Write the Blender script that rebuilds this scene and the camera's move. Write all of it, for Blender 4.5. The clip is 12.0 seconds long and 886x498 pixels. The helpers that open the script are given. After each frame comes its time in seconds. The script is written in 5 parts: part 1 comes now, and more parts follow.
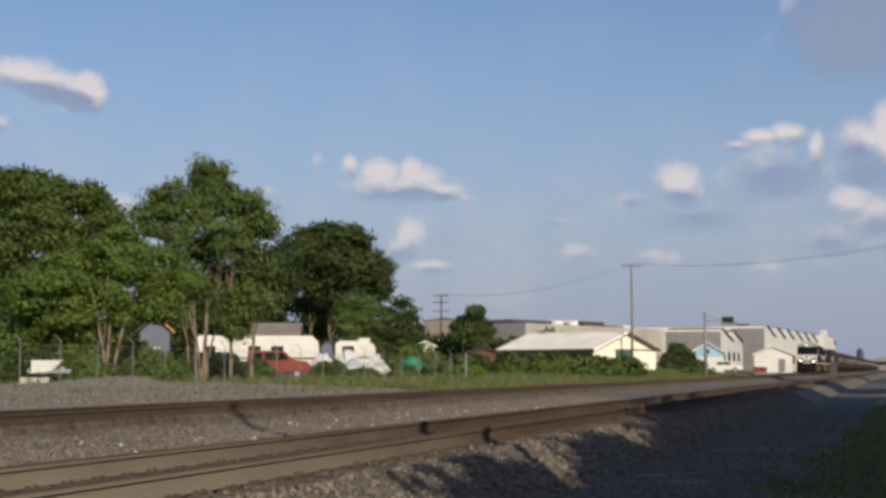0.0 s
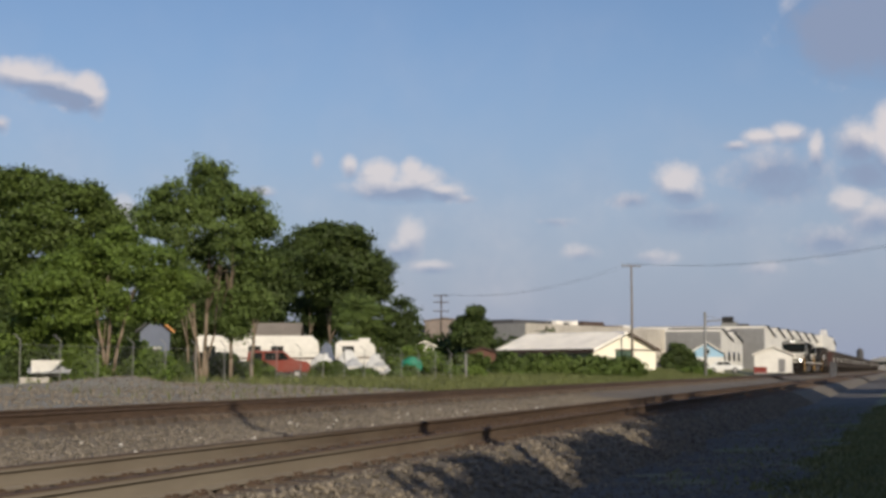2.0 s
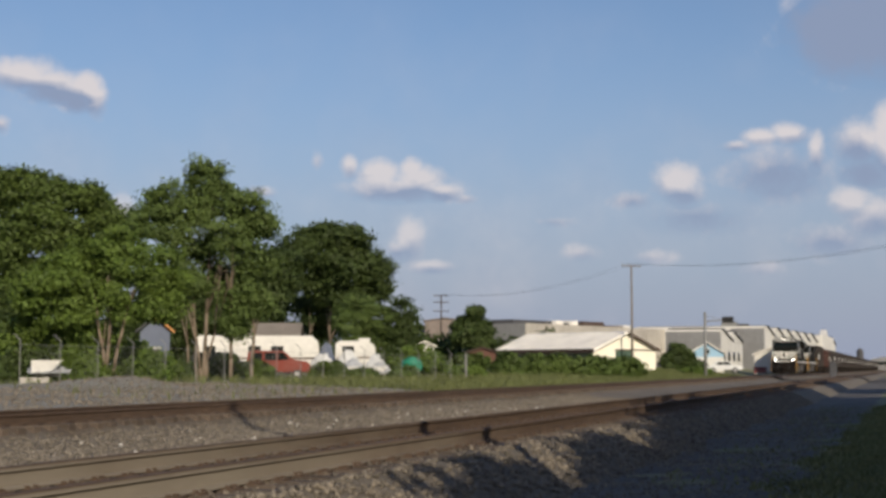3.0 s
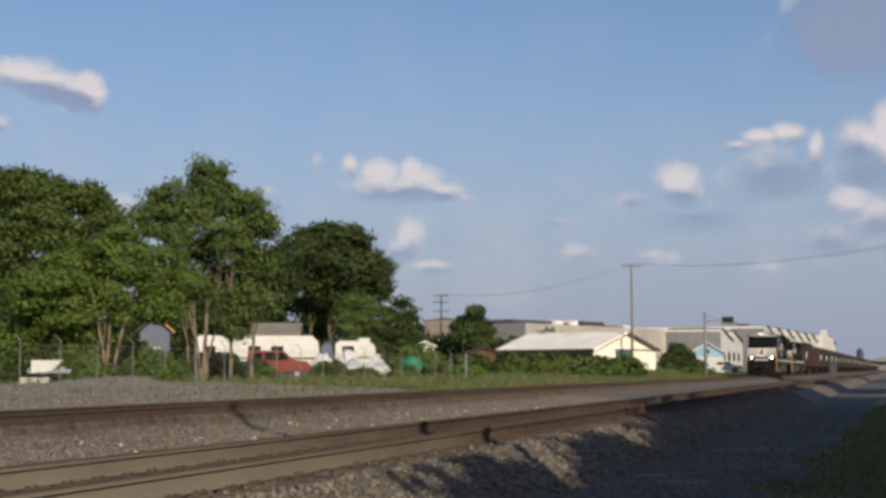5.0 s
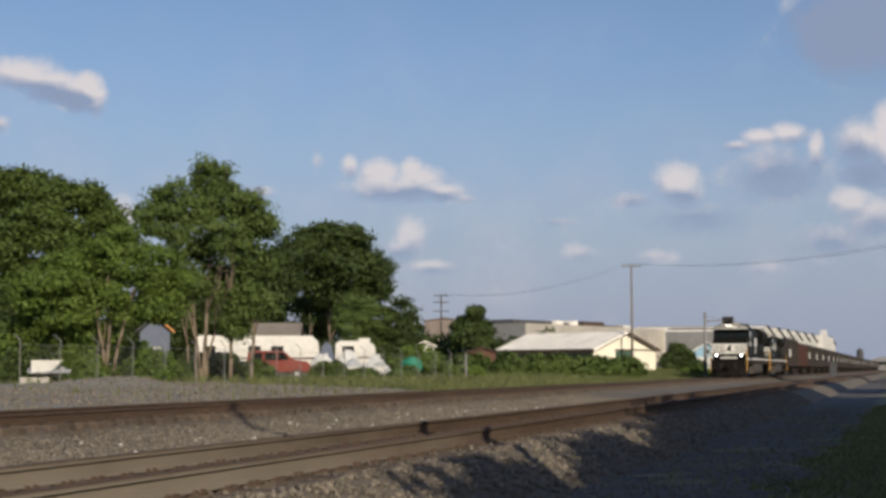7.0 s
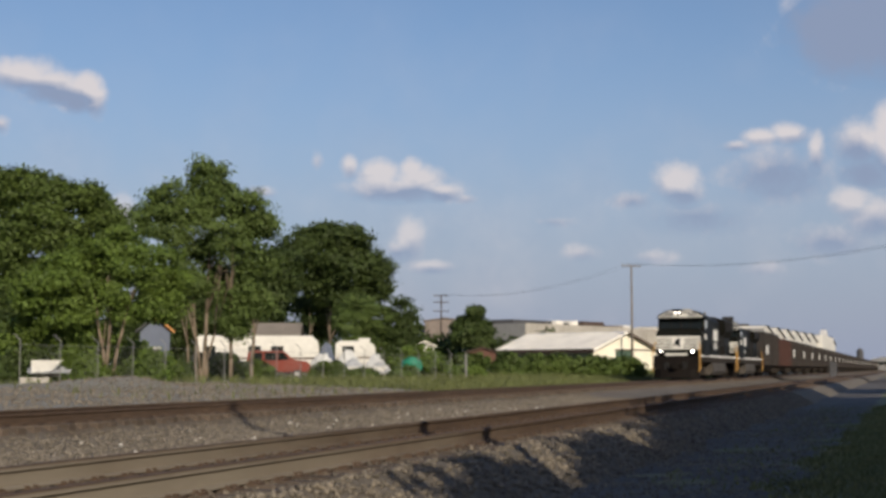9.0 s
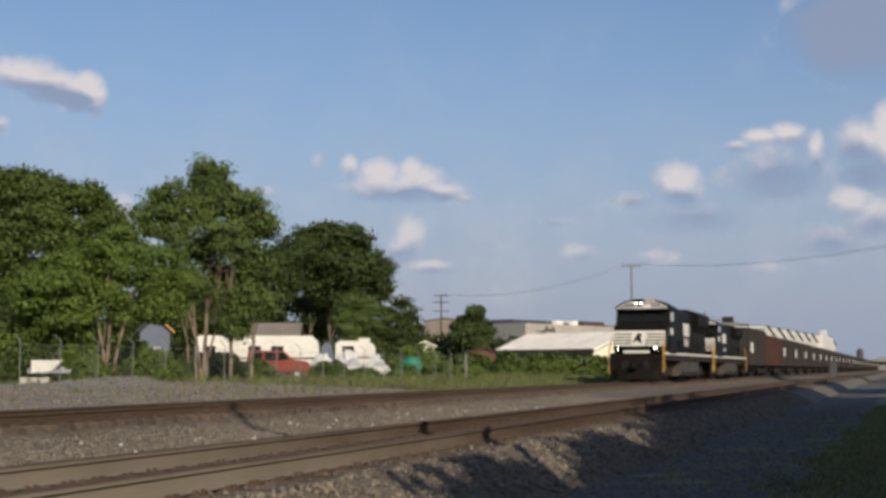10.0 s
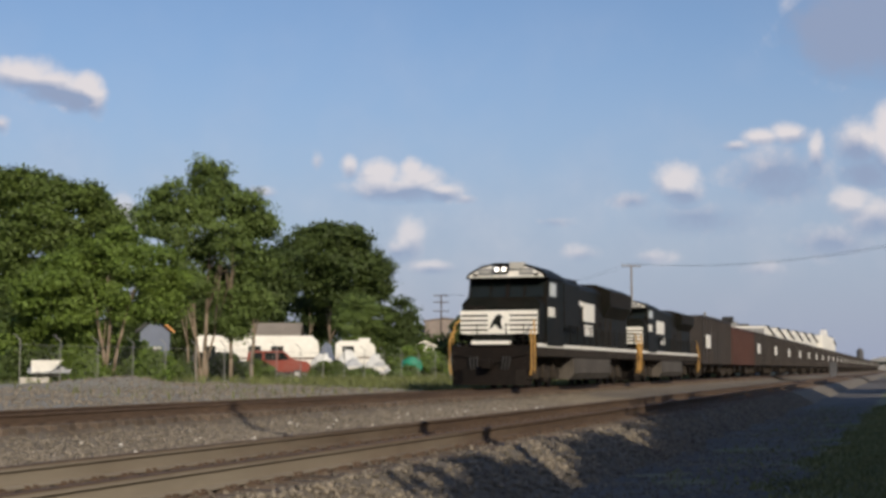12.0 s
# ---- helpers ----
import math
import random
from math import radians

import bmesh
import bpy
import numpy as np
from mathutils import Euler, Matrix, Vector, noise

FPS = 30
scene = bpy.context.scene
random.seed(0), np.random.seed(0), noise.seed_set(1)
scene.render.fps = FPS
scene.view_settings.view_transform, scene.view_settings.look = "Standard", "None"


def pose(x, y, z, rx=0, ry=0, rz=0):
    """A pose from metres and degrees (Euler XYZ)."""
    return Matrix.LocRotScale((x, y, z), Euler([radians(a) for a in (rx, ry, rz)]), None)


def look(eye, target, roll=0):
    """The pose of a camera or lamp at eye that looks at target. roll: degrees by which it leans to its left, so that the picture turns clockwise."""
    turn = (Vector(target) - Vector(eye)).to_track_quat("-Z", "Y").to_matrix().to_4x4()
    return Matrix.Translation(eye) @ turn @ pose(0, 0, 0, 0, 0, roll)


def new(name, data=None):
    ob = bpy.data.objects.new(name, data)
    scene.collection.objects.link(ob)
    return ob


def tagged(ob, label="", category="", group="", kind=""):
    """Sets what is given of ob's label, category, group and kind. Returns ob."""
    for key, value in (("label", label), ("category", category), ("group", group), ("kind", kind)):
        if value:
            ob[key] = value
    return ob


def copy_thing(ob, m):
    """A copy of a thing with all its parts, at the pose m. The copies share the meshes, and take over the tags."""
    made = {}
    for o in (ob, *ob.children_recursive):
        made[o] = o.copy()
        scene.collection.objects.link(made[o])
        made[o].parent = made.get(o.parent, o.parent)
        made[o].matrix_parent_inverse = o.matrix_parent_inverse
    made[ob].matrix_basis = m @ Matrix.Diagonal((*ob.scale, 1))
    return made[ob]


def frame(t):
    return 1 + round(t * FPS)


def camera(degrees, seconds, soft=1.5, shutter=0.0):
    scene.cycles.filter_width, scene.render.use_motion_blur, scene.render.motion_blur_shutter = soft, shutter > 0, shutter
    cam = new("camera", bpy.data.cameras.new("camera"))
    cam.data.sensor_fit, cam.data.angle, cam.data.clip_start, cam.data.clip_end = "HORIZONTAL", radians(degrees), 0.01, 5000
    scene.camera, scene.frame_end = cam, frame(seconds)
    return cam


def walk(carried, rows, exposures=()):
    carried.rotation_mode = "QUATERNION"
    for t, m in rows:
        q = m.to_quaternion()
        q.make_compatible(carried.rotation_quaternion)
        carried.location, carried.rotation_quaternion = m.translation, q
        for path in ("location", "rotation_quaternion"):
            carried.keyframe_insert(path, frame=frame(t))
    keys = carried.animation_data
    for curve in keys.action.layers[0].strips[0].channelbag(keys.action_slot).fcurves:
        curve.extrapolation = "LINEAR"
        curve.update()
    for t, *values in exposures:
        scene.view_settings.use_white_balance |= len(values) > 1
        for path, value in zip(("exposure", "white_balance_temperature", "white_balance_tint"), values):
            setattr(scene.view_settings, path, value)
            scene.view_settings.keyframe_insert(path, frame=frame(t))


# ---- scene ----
EYE = (0.0, 0.0, 0.78)
cam = camera(33.56, 12.0, soft=3.3, shutter=0.5)
AIM = look(EYE, (0.0 + 95.24, 29.79, 0.78 + 8.137))
walk(cam, [(0.0, AIM), (12.0, AIM)], exposures=[(0.0, 0.0), (9.5, 0.0), (11.0, 0.06), (12.0, 0.12)])

# ---- light ----
SUN_ELEVATION, SUN_FROM = 26.0, 218.5      # degrees; bearing of the sun from +x, counter-clockwise


def daylight():
    world = bpy.data.worlds.new("sky")
    scene.world = world
    world.use_nodes = True
    nt = world.node_tree
    nt.nodes.clear()
    N, L = nt.nodes.new, nt.links.new

    def m(op, a, b=None, c=None, clamp=False):
        n = N("ShaderNodeMath")
        n.operation, n.use_clamp = op, clamp
        for i, v in enumerate((a, b, c)):
            if v is None:
                continue
            if isinstance(v, (int, float)):
                n.inputs[i].default_value = v
            else:
                L(v, n.inputs[i])
        return n.outputs[0]

    out, bg = N("ShaderNodeOutputWorld"), N("ShaderNodeBackground")
    sky = N("ShaderNodeTexSky")
    sky.sky_type, sky.sun_disc = "NISHITA", False
    sky.sun_elevation = radians(SUN_ELEVATION)
    sky.sun_rotation = radians(90 - SUN_FROM)
    sky.air_density, sky.dust_density, sky.ozone_density = 1.0, 1.6, 2.5
    co = N("ShaderNodeTexCoord")
    sep = N("ShaderNodeSeparateXYZ")
    L(co.outputs["Generated"], sep.inputs[0])
    az = m("MULTIPLY", m("ARCTAN2", sep.outputs[1], sep.outputs[0]), 57.2958)
    el = m("MULTIPLY", m("ARCSINE", sep.outputs[2]), 57.2958)
    # cumulus clouds: bearing, elevation, half width, half height (degrees)
    # how bright (-1: a shaded, blue-grey cloud) and how dense
    clouds = [(33.6, 11.0, 1.5, 0.6, 0.2, 1.0), (32.5, 10.75, 1.2, 0.55, 0.1, 1.0), (31.2, 10.65, 0.7, 0.55, 0.3, 1.0), (30.8, 10.2, 0.5, 0.75, 0.2, 0.9), (32.2, 10.3, 1.8, 0.5, -0.5, 0.7), (31.5, 10.0, 0.9, 0.6, -0.6, 0.6),
              (34.3, 9.1, 0.5, 0.5, 0, 0.6),
              (19.1, 6.95, 2.2, 0.5, 0, 1.0), (18.3, 7.4, 1.1, 0.55, 0.2, 1.0), (19.9, 7.55, 0.9, 0.6, 0.2, 1.0), (18.6, 7.75, 0.5, 0.45, 0.4, 1.0), (17.4, 6.85, 0.9, 0.4, 0, 0.9), (21.0, 7.85, 0.4, 0.6, 0.1, 0.75),
              (22.3, 8.0, 0.45, 0.7, 0, 0.3), (16.5, 6.6, 0.8, 0.3, -0.2, 0.5), (18.7, 5.05, 0.75, 0.95, 0.2, 0.95), (19.2, 4.6, 0.6, 0.6, 0, 0.8), (17.8, 3.95, 1.2, 0.35, 0, 0.8), (24.4, 6.8, 0.9, 0.4, 0, 0.6), (29.8, 5.5, 0.8, 1.1, 0.2, 0.9),
              (8.3, 7.15, 1.0, 0.7, 0.2, 0.95), (8.0, 6.7, 0.9, 0.55, 0, 0.9), (10.0, 6.5, 1.6, 0.6, -0.4, 0.45),
              (6.0, 8.5, 0.8, 0.3, 0, 0.7), (5.0, 8.8, 0.9, 0.35, 0.2, 0.8), (3.9, 8.9, 0.8, 0.45, 0.3, 0.95), (3.0, 8.2, 0.4, 0.9, 0.2, 0.85), (4.4, 7.4, 3.0, 1.6, -0.5, 0.6), (7.5, 5.8, 4.0, 1.2, -0.5, 0.45), (2.5, 4.8, 2.6, 1.0, -0.5, 0.5),
              (0.2, 8.4, 0.9, 1.5, 0.5, 1.1), (1.4, 8.5, 1.0, 0.9, 0.0, 1.0), (1.2, 7.3, 1.3, 0.8, -1.0, 0.7), (1.8, 6.3, 0.8, 0.6, 0.4, 1.0), (0.9, 5.7, 1.3, 0.8, 0, 0.9), (-1.5, 7.0, 1.8, 2.4, 0, 1.0),
              (0.6, 12.7, 2.6, 1.5, -1.4, 1.3), (2.4, 12.9, 1.5, 1.0, -1.2, 1.1), (2.6, 14.2, 1.3, 0.45, 0.5, 0.9), (-1.8, 13.2, 2.6, 2.0, -1.3, 1.0),
              (12.0, 4.5, 1.0, 0.5, 0.1, 0.65), (9.3, 4.3, 1.5, 0.5, 0, 0.5), (5.1, 3.8, 1.3, 0.5, 0, 0.5), (13.0, 5.7, 1.5, 0.4, -0.2, 0.4)]
    warp = N("ShaderNodeTexNoise")
    warp.inputs["Scale"].default_value, warp.inputs["Detail"].default_value = 38, 6
    warp.inputs["Roughness"].default_value = 0.62
    L(co.outputs["Generated"], warp.inputs["Vector"])
    soft = N("ShaderNodeTexNoise")
    soft.inputs["Scale"].default_value, soft.inputs["Detail"].default_value = 14, 3
    L(co.outputs["Generated"], soft.inputs["Vector"])
    field, lift = None, None
    for a, e, ra, re, b, thick in clouds:
        dx = m("MULTIPLY", m("SUBTRACT", az, a), 1 / ra)
        dy = m("MULTIPLY", m("SUBTRACT", el, e), 1 / re)
        r = m("SQRT", m("ADD", m("MULTIPLY", dx, dx), m("MULTIPLY", dy, dy)))
        v = m("SUBTRACT", thick, r)
        w = m("MULTIPLY", m("MAXIMUM", m("ADD", v, 0.25), 0.0), m("ADD", dy, float(b)))
        field = v if field is None else m("SMOOTH_MAX", field, v, 0.15)
        lift = w if lift is None else m("ADD", lift, w)
    field = m("MAXIMUM", field, -0.9)
    dens = m("ADD", field, m("MULTIPLY", m("SUBTRACT", warp.outputs[0], 0.5), 1.5))
    dens = m("ADD", dens, 0.13)
    ramp = N("ShaderNodeMapRange")
    ramp.interpolation_type = "SMOOTHSTEP"
    L(dens, ramp.inputs[0])
    ramp.inputs[1].default_value, ramp.inputs[2].default_value = -0.3, 0.72
    ramp.inputs[3].default_value, ramp.inputs[4].default_value = 0.0, 0.92
    # wisps of haze low over the horizon
    veil = m("MULTIPLY", m("SUBTRACT", soft.outputs[0], 0.42), 1.2, clamp=True)
    low = N("ShaderNodeMapRange")
    L(el, low.inputs[0])
    low.inputs[1].default_value, low.inputs[2].default_value = 16.0, 2.0
    low.inputs[3].default_value, low.inputs[4].default_value = 0.0, 0.9
    veil = m("MULTIPLY", veil, low.outputs[0])
    dim = N("ShaderNodeMapRange")
    L(el, dim.inputs[0])
    dim.inputs[1].default_value, dim.inputs[2].default_value = 2.0, 9.0
    dim.inputs[3].default_value, dim.inputs[4].default_value = 0.6, 1.0
    amount = m("MAXIMUM", m("MULTIPLY", ramp.outputs[0], dim.outputs[0]), veil)
    bright = N("ShaderNodeMapRange")
    L(m("ADD", lift, m("MULTIPLY", m("SUBTRACT", warp.outputs[0], 0.5), 0.8)), bright.inputs[0])
    bright.inputs[1].default_value, bright.inputs[2].default_value = -0.3, 0.25
    ccol = N("ShaderNodeMix")
    ccol.data_type = "RGBA"
    L(bright.outputs[0], ccol.inputs[0])
    ccol.inputs[6].default_value = (*CLOUD_DARK, 1)
    ccol.inputs[7].default_value = (*CLOUD_LIGHT, 1)
    tint = N("ShaderNodeMix")
    tint.data_type, tint.blend_type = "RGBA", "MULTIPLY"
    tint.inputs[0].default_value = 1.0
    L(sky.outputs[0], tint.inputs[6])
    tint.inputs[7].default_value = (*SKY_TINT, 1)
    haze = N("ShaderNodeMapRange")
    haze.interpolation_type = "SMOOTHSTEP"
    L(el, haze.inputs[0])
    haze.inputs[1].default_value, haze.inputs[2].default_value = 15.0, -1.0
    haze.inputs[3].default_value, haze.inputs[4].default_value = 0.0, 0.85
    hmix = N("ShaderNodeMix")
    hmix.data_type = "RGBA"
    L(haze.outputs[0], hmix.inputs[0])
    L(tint.outputs[2], hmix.inputs[6])
    hmix.inputs[7].default_value = (*HAZE, 1)
    mix = N("ShaderNodeMix")
    mix.data_type = "RGBA"
    L(amount, mix.inputs[0])
    L(hmix.outputs[2], mix.inputs[6])
    L(ccol.outputs[2], mix.inputs[7])
    L(mix.outputs[2], bg.inputs["Color"])
    bg.inputs["Strength"].default_value = SKY_STRENGTH
    L(bg.outputs[0], out.inputs[0])

    sun = new("sun", bpy.data.lights.new("sun", "SUN"))
    sun.data.energy, sun.data.angle, sun.data.color = SUN_STRENGTH, radians(0.6), (1.0, 0.87, 0.68)
    a, e = radians(SUN_FROM), radians(SUN_ELEVATION)
    sun.matrix_world = look((math.cos(a) * math.cos(e) * 80, math.sin(a) * math.cos(e) * 80, math.sin(e) * 80), (0, 0, 0))


SKY_STRENGTH, SUN_STRENGTH = 0.092, 4.2
SKY_TINT = (0.97, 1.0, 1.1)
HAZE = (3.7, 4.15, 5.6)
CLOUD_LIGHT, CLOUD_DARK = (7.8, 7.2, 7.2), (2.9, 3.5, 5.0)
daylight()

# ---- materials ----


def material(name, colour, rough=0.8, metal=0.0, grain=0.25, scale=6.0, stain=0.2, stain_scale=0.5, bump=0.2,
             spec=0.4, second=None, island=0.0, stretch=(1, 1, 1), rand=0.0):
    """A surface with fine grain, broad stains and relief, in metres."""
    mat = bpy.data.materials.new(name)
    mat.use_nodes = True
    nt = mat.node_tree
    N, L = nt.nodes.new, nt.links.new
    p = nt.nodes["Principled BSDF"]
    p.inputs["Roughness"].default_value, p.inputs["Metallic"].default_value = rough, metal
    p.inputs["Specular IOR Level"].default_value = spec
    co, mp = N("ShaderNodeTexCoord"), N("ShaderNodeMapping")
    L(co.outputs["Object"], mp.inputs[0])
    mp.inputs["Scale"].default_value = stretch
    n1, n2 = N("ShaderNodeTexNoise"), N("ShaderNodeTexNoise")
    for n, s, d in ((n1, scale, 6), (n2, stain_scale, 4)):
        n.inputs["Scale"].default_value, n.inputs["Detail"].default_value = s, d
        L(mp.outputs[0], n.inputs["Vector"])
    second = second or tuple(c * 0.45 for c in colour)
    r1 = N("ShaderNodeMapRange")
    L(n2.outputs[0], r1.inputs[0])
    r1.inputs[1].default_value, r1.inputs[2].default_value = 0.38, 0.68
    r1.inputs[4].default_value = stain
    mx = N("ShaderNodeMix")
    mx.data_type = "RGBA"
    L(r1.outputs[0], mx.inputs[0])
    mx.inputs[6].default_value, mx.inputs[7].default_value = (*colour, 1), (*second, 1)
    hs = N("ShaderNodeHueSaturation")
    L(mx.outputs[2], hs.inputs["Color"])
    v = N("ShaderNodeMapRange")
    L(n1.outputs[0], v.inputs[0])
    v.inputs[1].default_value, v.inputs[2].default_value = 0.25, 0.75
    v.inputs[3].default_value, v.inputs[4].default_value = 1 - grain, 1 + grain
    last = v.outputs[0]
    for amount, node, sock in ((island, "ShaderNodeNewGeometry", "Random Per Island"), (rand, "ShaderNodeObjectInfo", "Random")):
        if amount:
            g, mr, mu = N(node), N("ShaderNodeMapRange"), N("ShaderNodeMath")
            L(g.outputs[sock], mr.inputs[0])
            mr.inputs[3].default_value, mr.inputs[4].default_value = 1 - amount, 1 + amount
            mu.operation = "MULTIPLY"
            L(last, mu.inputs[0])
            L(mr.outputs[0], mu.inputs[1])
            last = mu.outputs[0]
    L(last, hs.inputs["Value"])
    L(hs.outputs[0], p.inputs["Base Color"])
    if bump:
        b = N("ShaderNodeBump")
        b.inputs["Strength"].default_value, b.inputs["Distance"].default_value = bump, 0.03
        L(n1.outputs[0], b.inputs["Height"])
        L(b.outputs[0], p.inputs["Normal"])
    return mat


def leaf_material(name, colour, vary=0.35, through_light=0.12):
    mat = material(name, colour, rough=0.6, grain=0.15, scale=0.6, stain=0.5, stain_scale=0.35, bump=0, island=vary,
                   second=(colour[0] * 0.7, colour[1] * 0.8, colour[2] * 0.8), spec=0.25)
    nt = mat.node_tree
    p, out = nt.nodes["Principled BSDF"], nt.nodes["Material Output"]
    tr, mx = nt.nodes.new("ShaderNodeBsdfTranslucent"), nt.nodes.new("ShaderNodeMixShader")
    src = p.inputs["Base Color"].links[0].from_socket
    nt.links.new(src, tr.inputs["Color"])
    mx.inputs[0].default_value = through_light
    nt.links.new(p.outputs[0], mx.inputs[1])
    nt.links.new(tr.outputs[0], mx.inputs[2])
    nt.links.new(mx.outputs[0], out.inputs["Surface"])
    return mat


def glow_material(name, colour, strength):
    mat = bpy.data.materials.new(name)
    mat.use_nodes = True
    p = mat.node_tree.nodes["Principled BSDF"]
    p.inputs["Base Color"].default_value = (0.8, 0.8, 0.8, 1)
    p.inputs["Emission Color"].default_value = (*colour, 1)
    p.inputs["Emission Strength"].default_value = strength
    return mat


M = {}
M["gravel"] = material("gravel", (0.143, 0.122, 0.094), grain=0.5, scale=22, stain=0.45, stain_scale=0.7, bump=0.8, second=(0.085, 0.072, 0.058))
M["stone"] = material("stone", (0.175, 0.15, 0.117), grain=0.25, scale=9, stain=0.3, bump=0.3, island=0.45)
M["rail"] = material("rusty_rail_steel", (0.085, 0.055, 0.036), rough=0.75, grain=0.3, scale=14, stain=0.5, stain_scale=1.2, bump=0.3, stretch=(0.2, 1, 1))
M["rail_near"] = material("rail_steel", (0.085, 0.055, 0.036), rough=0.75, grain=0.3, scale=14, stain=0.5, stain_scale=1.2, bump=0.3, stretch=(0.2, 1, 1))
M["tie"] = material("creosoted_timber", (0.1, 0.075, 0.055), grain=0.4, scale=12, bump=0.5, stretch=(4, 0.4, 4), rand=0.3)
M["steel_dark"] = material("dark_oily_steel", (0.007, 0.0055, 0.0045), rough=0.7, grain=0.35, scale=8, stain=0.6, stain_scale=1.5, bump=0.2, spec=0.12, second=(0.013, 0.009, 0.007))
M["grass"] = material("dry_grass", (0.16, 0.17, 0.06), grain=0.4, scale=9, stain=0.7, stain_scale=0.25, bump=0.6, second=(0.24, 0.2, 0.1))
M["earth"] = material("ground_cover", (0.13, 0.14, 0.06), grain=0.4, scale=5, stain=0.8, stain_scale=0.08, bump=0.5, second=(0.2, 0.18, 0.12))
M["pale_gravel"] = material("pale_gravel", (0.205, 0.196, 0.17), grain=0.4, scale=16, stain=0.4, stain_scale=0.6, bump=0.7, second=(0.12, 0.11, 0.095))
M["asphalt"] = material("worn_asphalt", (0.055, 0.053, 0.05), grain=0.3, scale=12, stain=0.4, bump=0.4)
M["dirt"] = material("packed_dirt", (0.105, 0.094, 0.084), grain=0.35, scale=9, stain=0.6, stain_scale=0.4, bump=0.6, second=(0.05, 0.046, 0.044))
M["orange"] = material("orange_paint", (0.55, 0.24, 0.07), rough=0.5, grain=0.1)
M["grey_blue"] = material("grey_blue_siding", (0.13, 0.15, 0.2), grain=0.1)
M["car_white"] = material("white_car_paint", (0.7, 0.7, 0.68), rough=0.35, grain=0.05, stain=0.2, bump=0)
M["car_dark"] = material("dark_blue_car_paint", (0.012, 0.014, 0.02), rough=0.35, grain=0.1, bump=0)
M["blade_dark"] = leaf_material("short_grass_blades", (0.2, 0.195, 0.085))
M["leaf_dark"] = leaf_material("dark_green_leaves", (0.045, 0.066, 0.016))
M["leaf_mid"] = leaf_material("green_leaves", (0.068, 0.098, 0.02))
M["leaf_light"] = leaf_material("light_green_leaves", (0.088, 0.13, 0.022))
M["leaf_pale"] = leaf_material("pale_green_leaves", (0.086, 0.122, 0.03))
M["blade"] = leaf_material("grass_blades", (0.125, 0.138, 0.05))
M["bark"] = material("grey_brown_bark", (0.18, 0.14, 0.1), grain=0.4, scale=10, bump=0.7, stretch=(1, 1, 0.25))
M["black_paint"] = material("black_engine_paint", (0.0065, 0.0075, 0.006), rough=0.5, grain=0.3, scale=3, stain=0.6, stain_scale=0.6, bump=0.05, second=(0.018, 0.013, 0.01), spec=0.05)
M["white_paint"] = material("white_engine_paint", (0.7, 0.68, 0.62), rough=0.45, grain=0.06, scale=6, stain=0.2, stain_scale=1.5, bump=0.05, second=(0.5, 0.45, 0.38))
M["orange_paint"] = material("weathered_orange_paint", (0.42, 0.23, 0.05), rough=0.5, grain=0.2, stain=0.3)
M["glass_dark"] = material("dark_cab_glass", (0.01, 0.013, 0.012), rough=0.1, grain=0.1, bump=0, spec=0.25)
M["underframe"] = material("dusty_underframe", (0.036, 0.029, 0.023), rough=0.85, grain=0.35, scale=7, stain=0.6, stain_scale=1.2, bump=0.4, spec=0.15)
M["hopper_black"] = material("dusty_black_car_paint", (0.021, 0.017, 0.015), rough=0.7, grain=0.3, scale=5, stain=0.6, stain_scale=0.5, bump=0.15, second=(0.036, 0.025, 0.02), rand=0.35)
M["hopper_red"] = material("oxide_red_car_paint", (0.06, 0.024, 0.018), rough=0.75, grain=0.3, scale=5, stain=0.5, stain_scale=0.5, bump=0.15)
M["coal"] = material("coal", (0.018, 0.017, 0.017), rough=0.7, grain=0.5, scale=12, bump=1.0)
M["cream_siding"] = material("cream_metal_siding", (0.82, 0.78, 0.65), grain=0.08, scale=4, stain=0.2, stain_scale=0.6, bump=0.1, second=(0.6, 0.54, 0.4))
M["roof_pale"] = material("pale_metal_roof", (0.82, 0.78, 0.7), rough=0.55, grain=0.1, scale=3, stain=0.35, stain_scale=0.4, bump=0.1)
M["brown_trim"] = material("brown_trim", (0.07, 0.045, 0.035), grain=0.2)
M["green_door"] = material("dull_green_door", (0.06, 0.1, 0.07), grain=0.15, stain=0.3)
M["concrete_wall"] = material("pale_concrete_wall", (0.42, 0.39, 0.34), grain=0.12, scale=2, stain=0.4, stain_scale=0.15, bump=0.1)
M["grey_wall"] = material("grey_panel_wall", (0.2, 0.2, 0.2), grain=0.12, scale=2, stain=0.3, stain_scale=0.2, bump=0.1)
M["white_wall"] = material("white_wall", (0.67, 0.65, 0.6), grain=0.08, scale=3, stain=0.25, stain_scale=0.3, bump=0.05)
M["dark_roof"] = material("dark_roofing", (0.07, 0.07, 0.075), grain=0.2, scale=4, stain=0.4)
M["dull_roof"] = material("dull_shingle_roof", (0.2, 0.175, 0.15), grain=0.25, scale=6, stain=0.4, bump=0.3)
M["blue_siding"] = material("light_blue_siding", (0.3, 0.47, 0.6), grain=0.08, stain=0.2)
M["wood_pole"] = material("weathered_pole_wood", (0.16, 0.14, 0.12), grain=0.35, scale=10, bump=0.4, stretch=(1, 1, 0.1))
M["wood_dark"] = material("dark_creosoted_pole", (0.06, 0.047, 0.038), grain=0.35, scale=10, bump=0.4, stretch=(1, 1, 0.1))
M["galv"] = material("galvanised_steel", (0.22, 0.22, 0.21), rough=0.6, metal=0.3, grain=0.15, scale=10, bump=0.05)
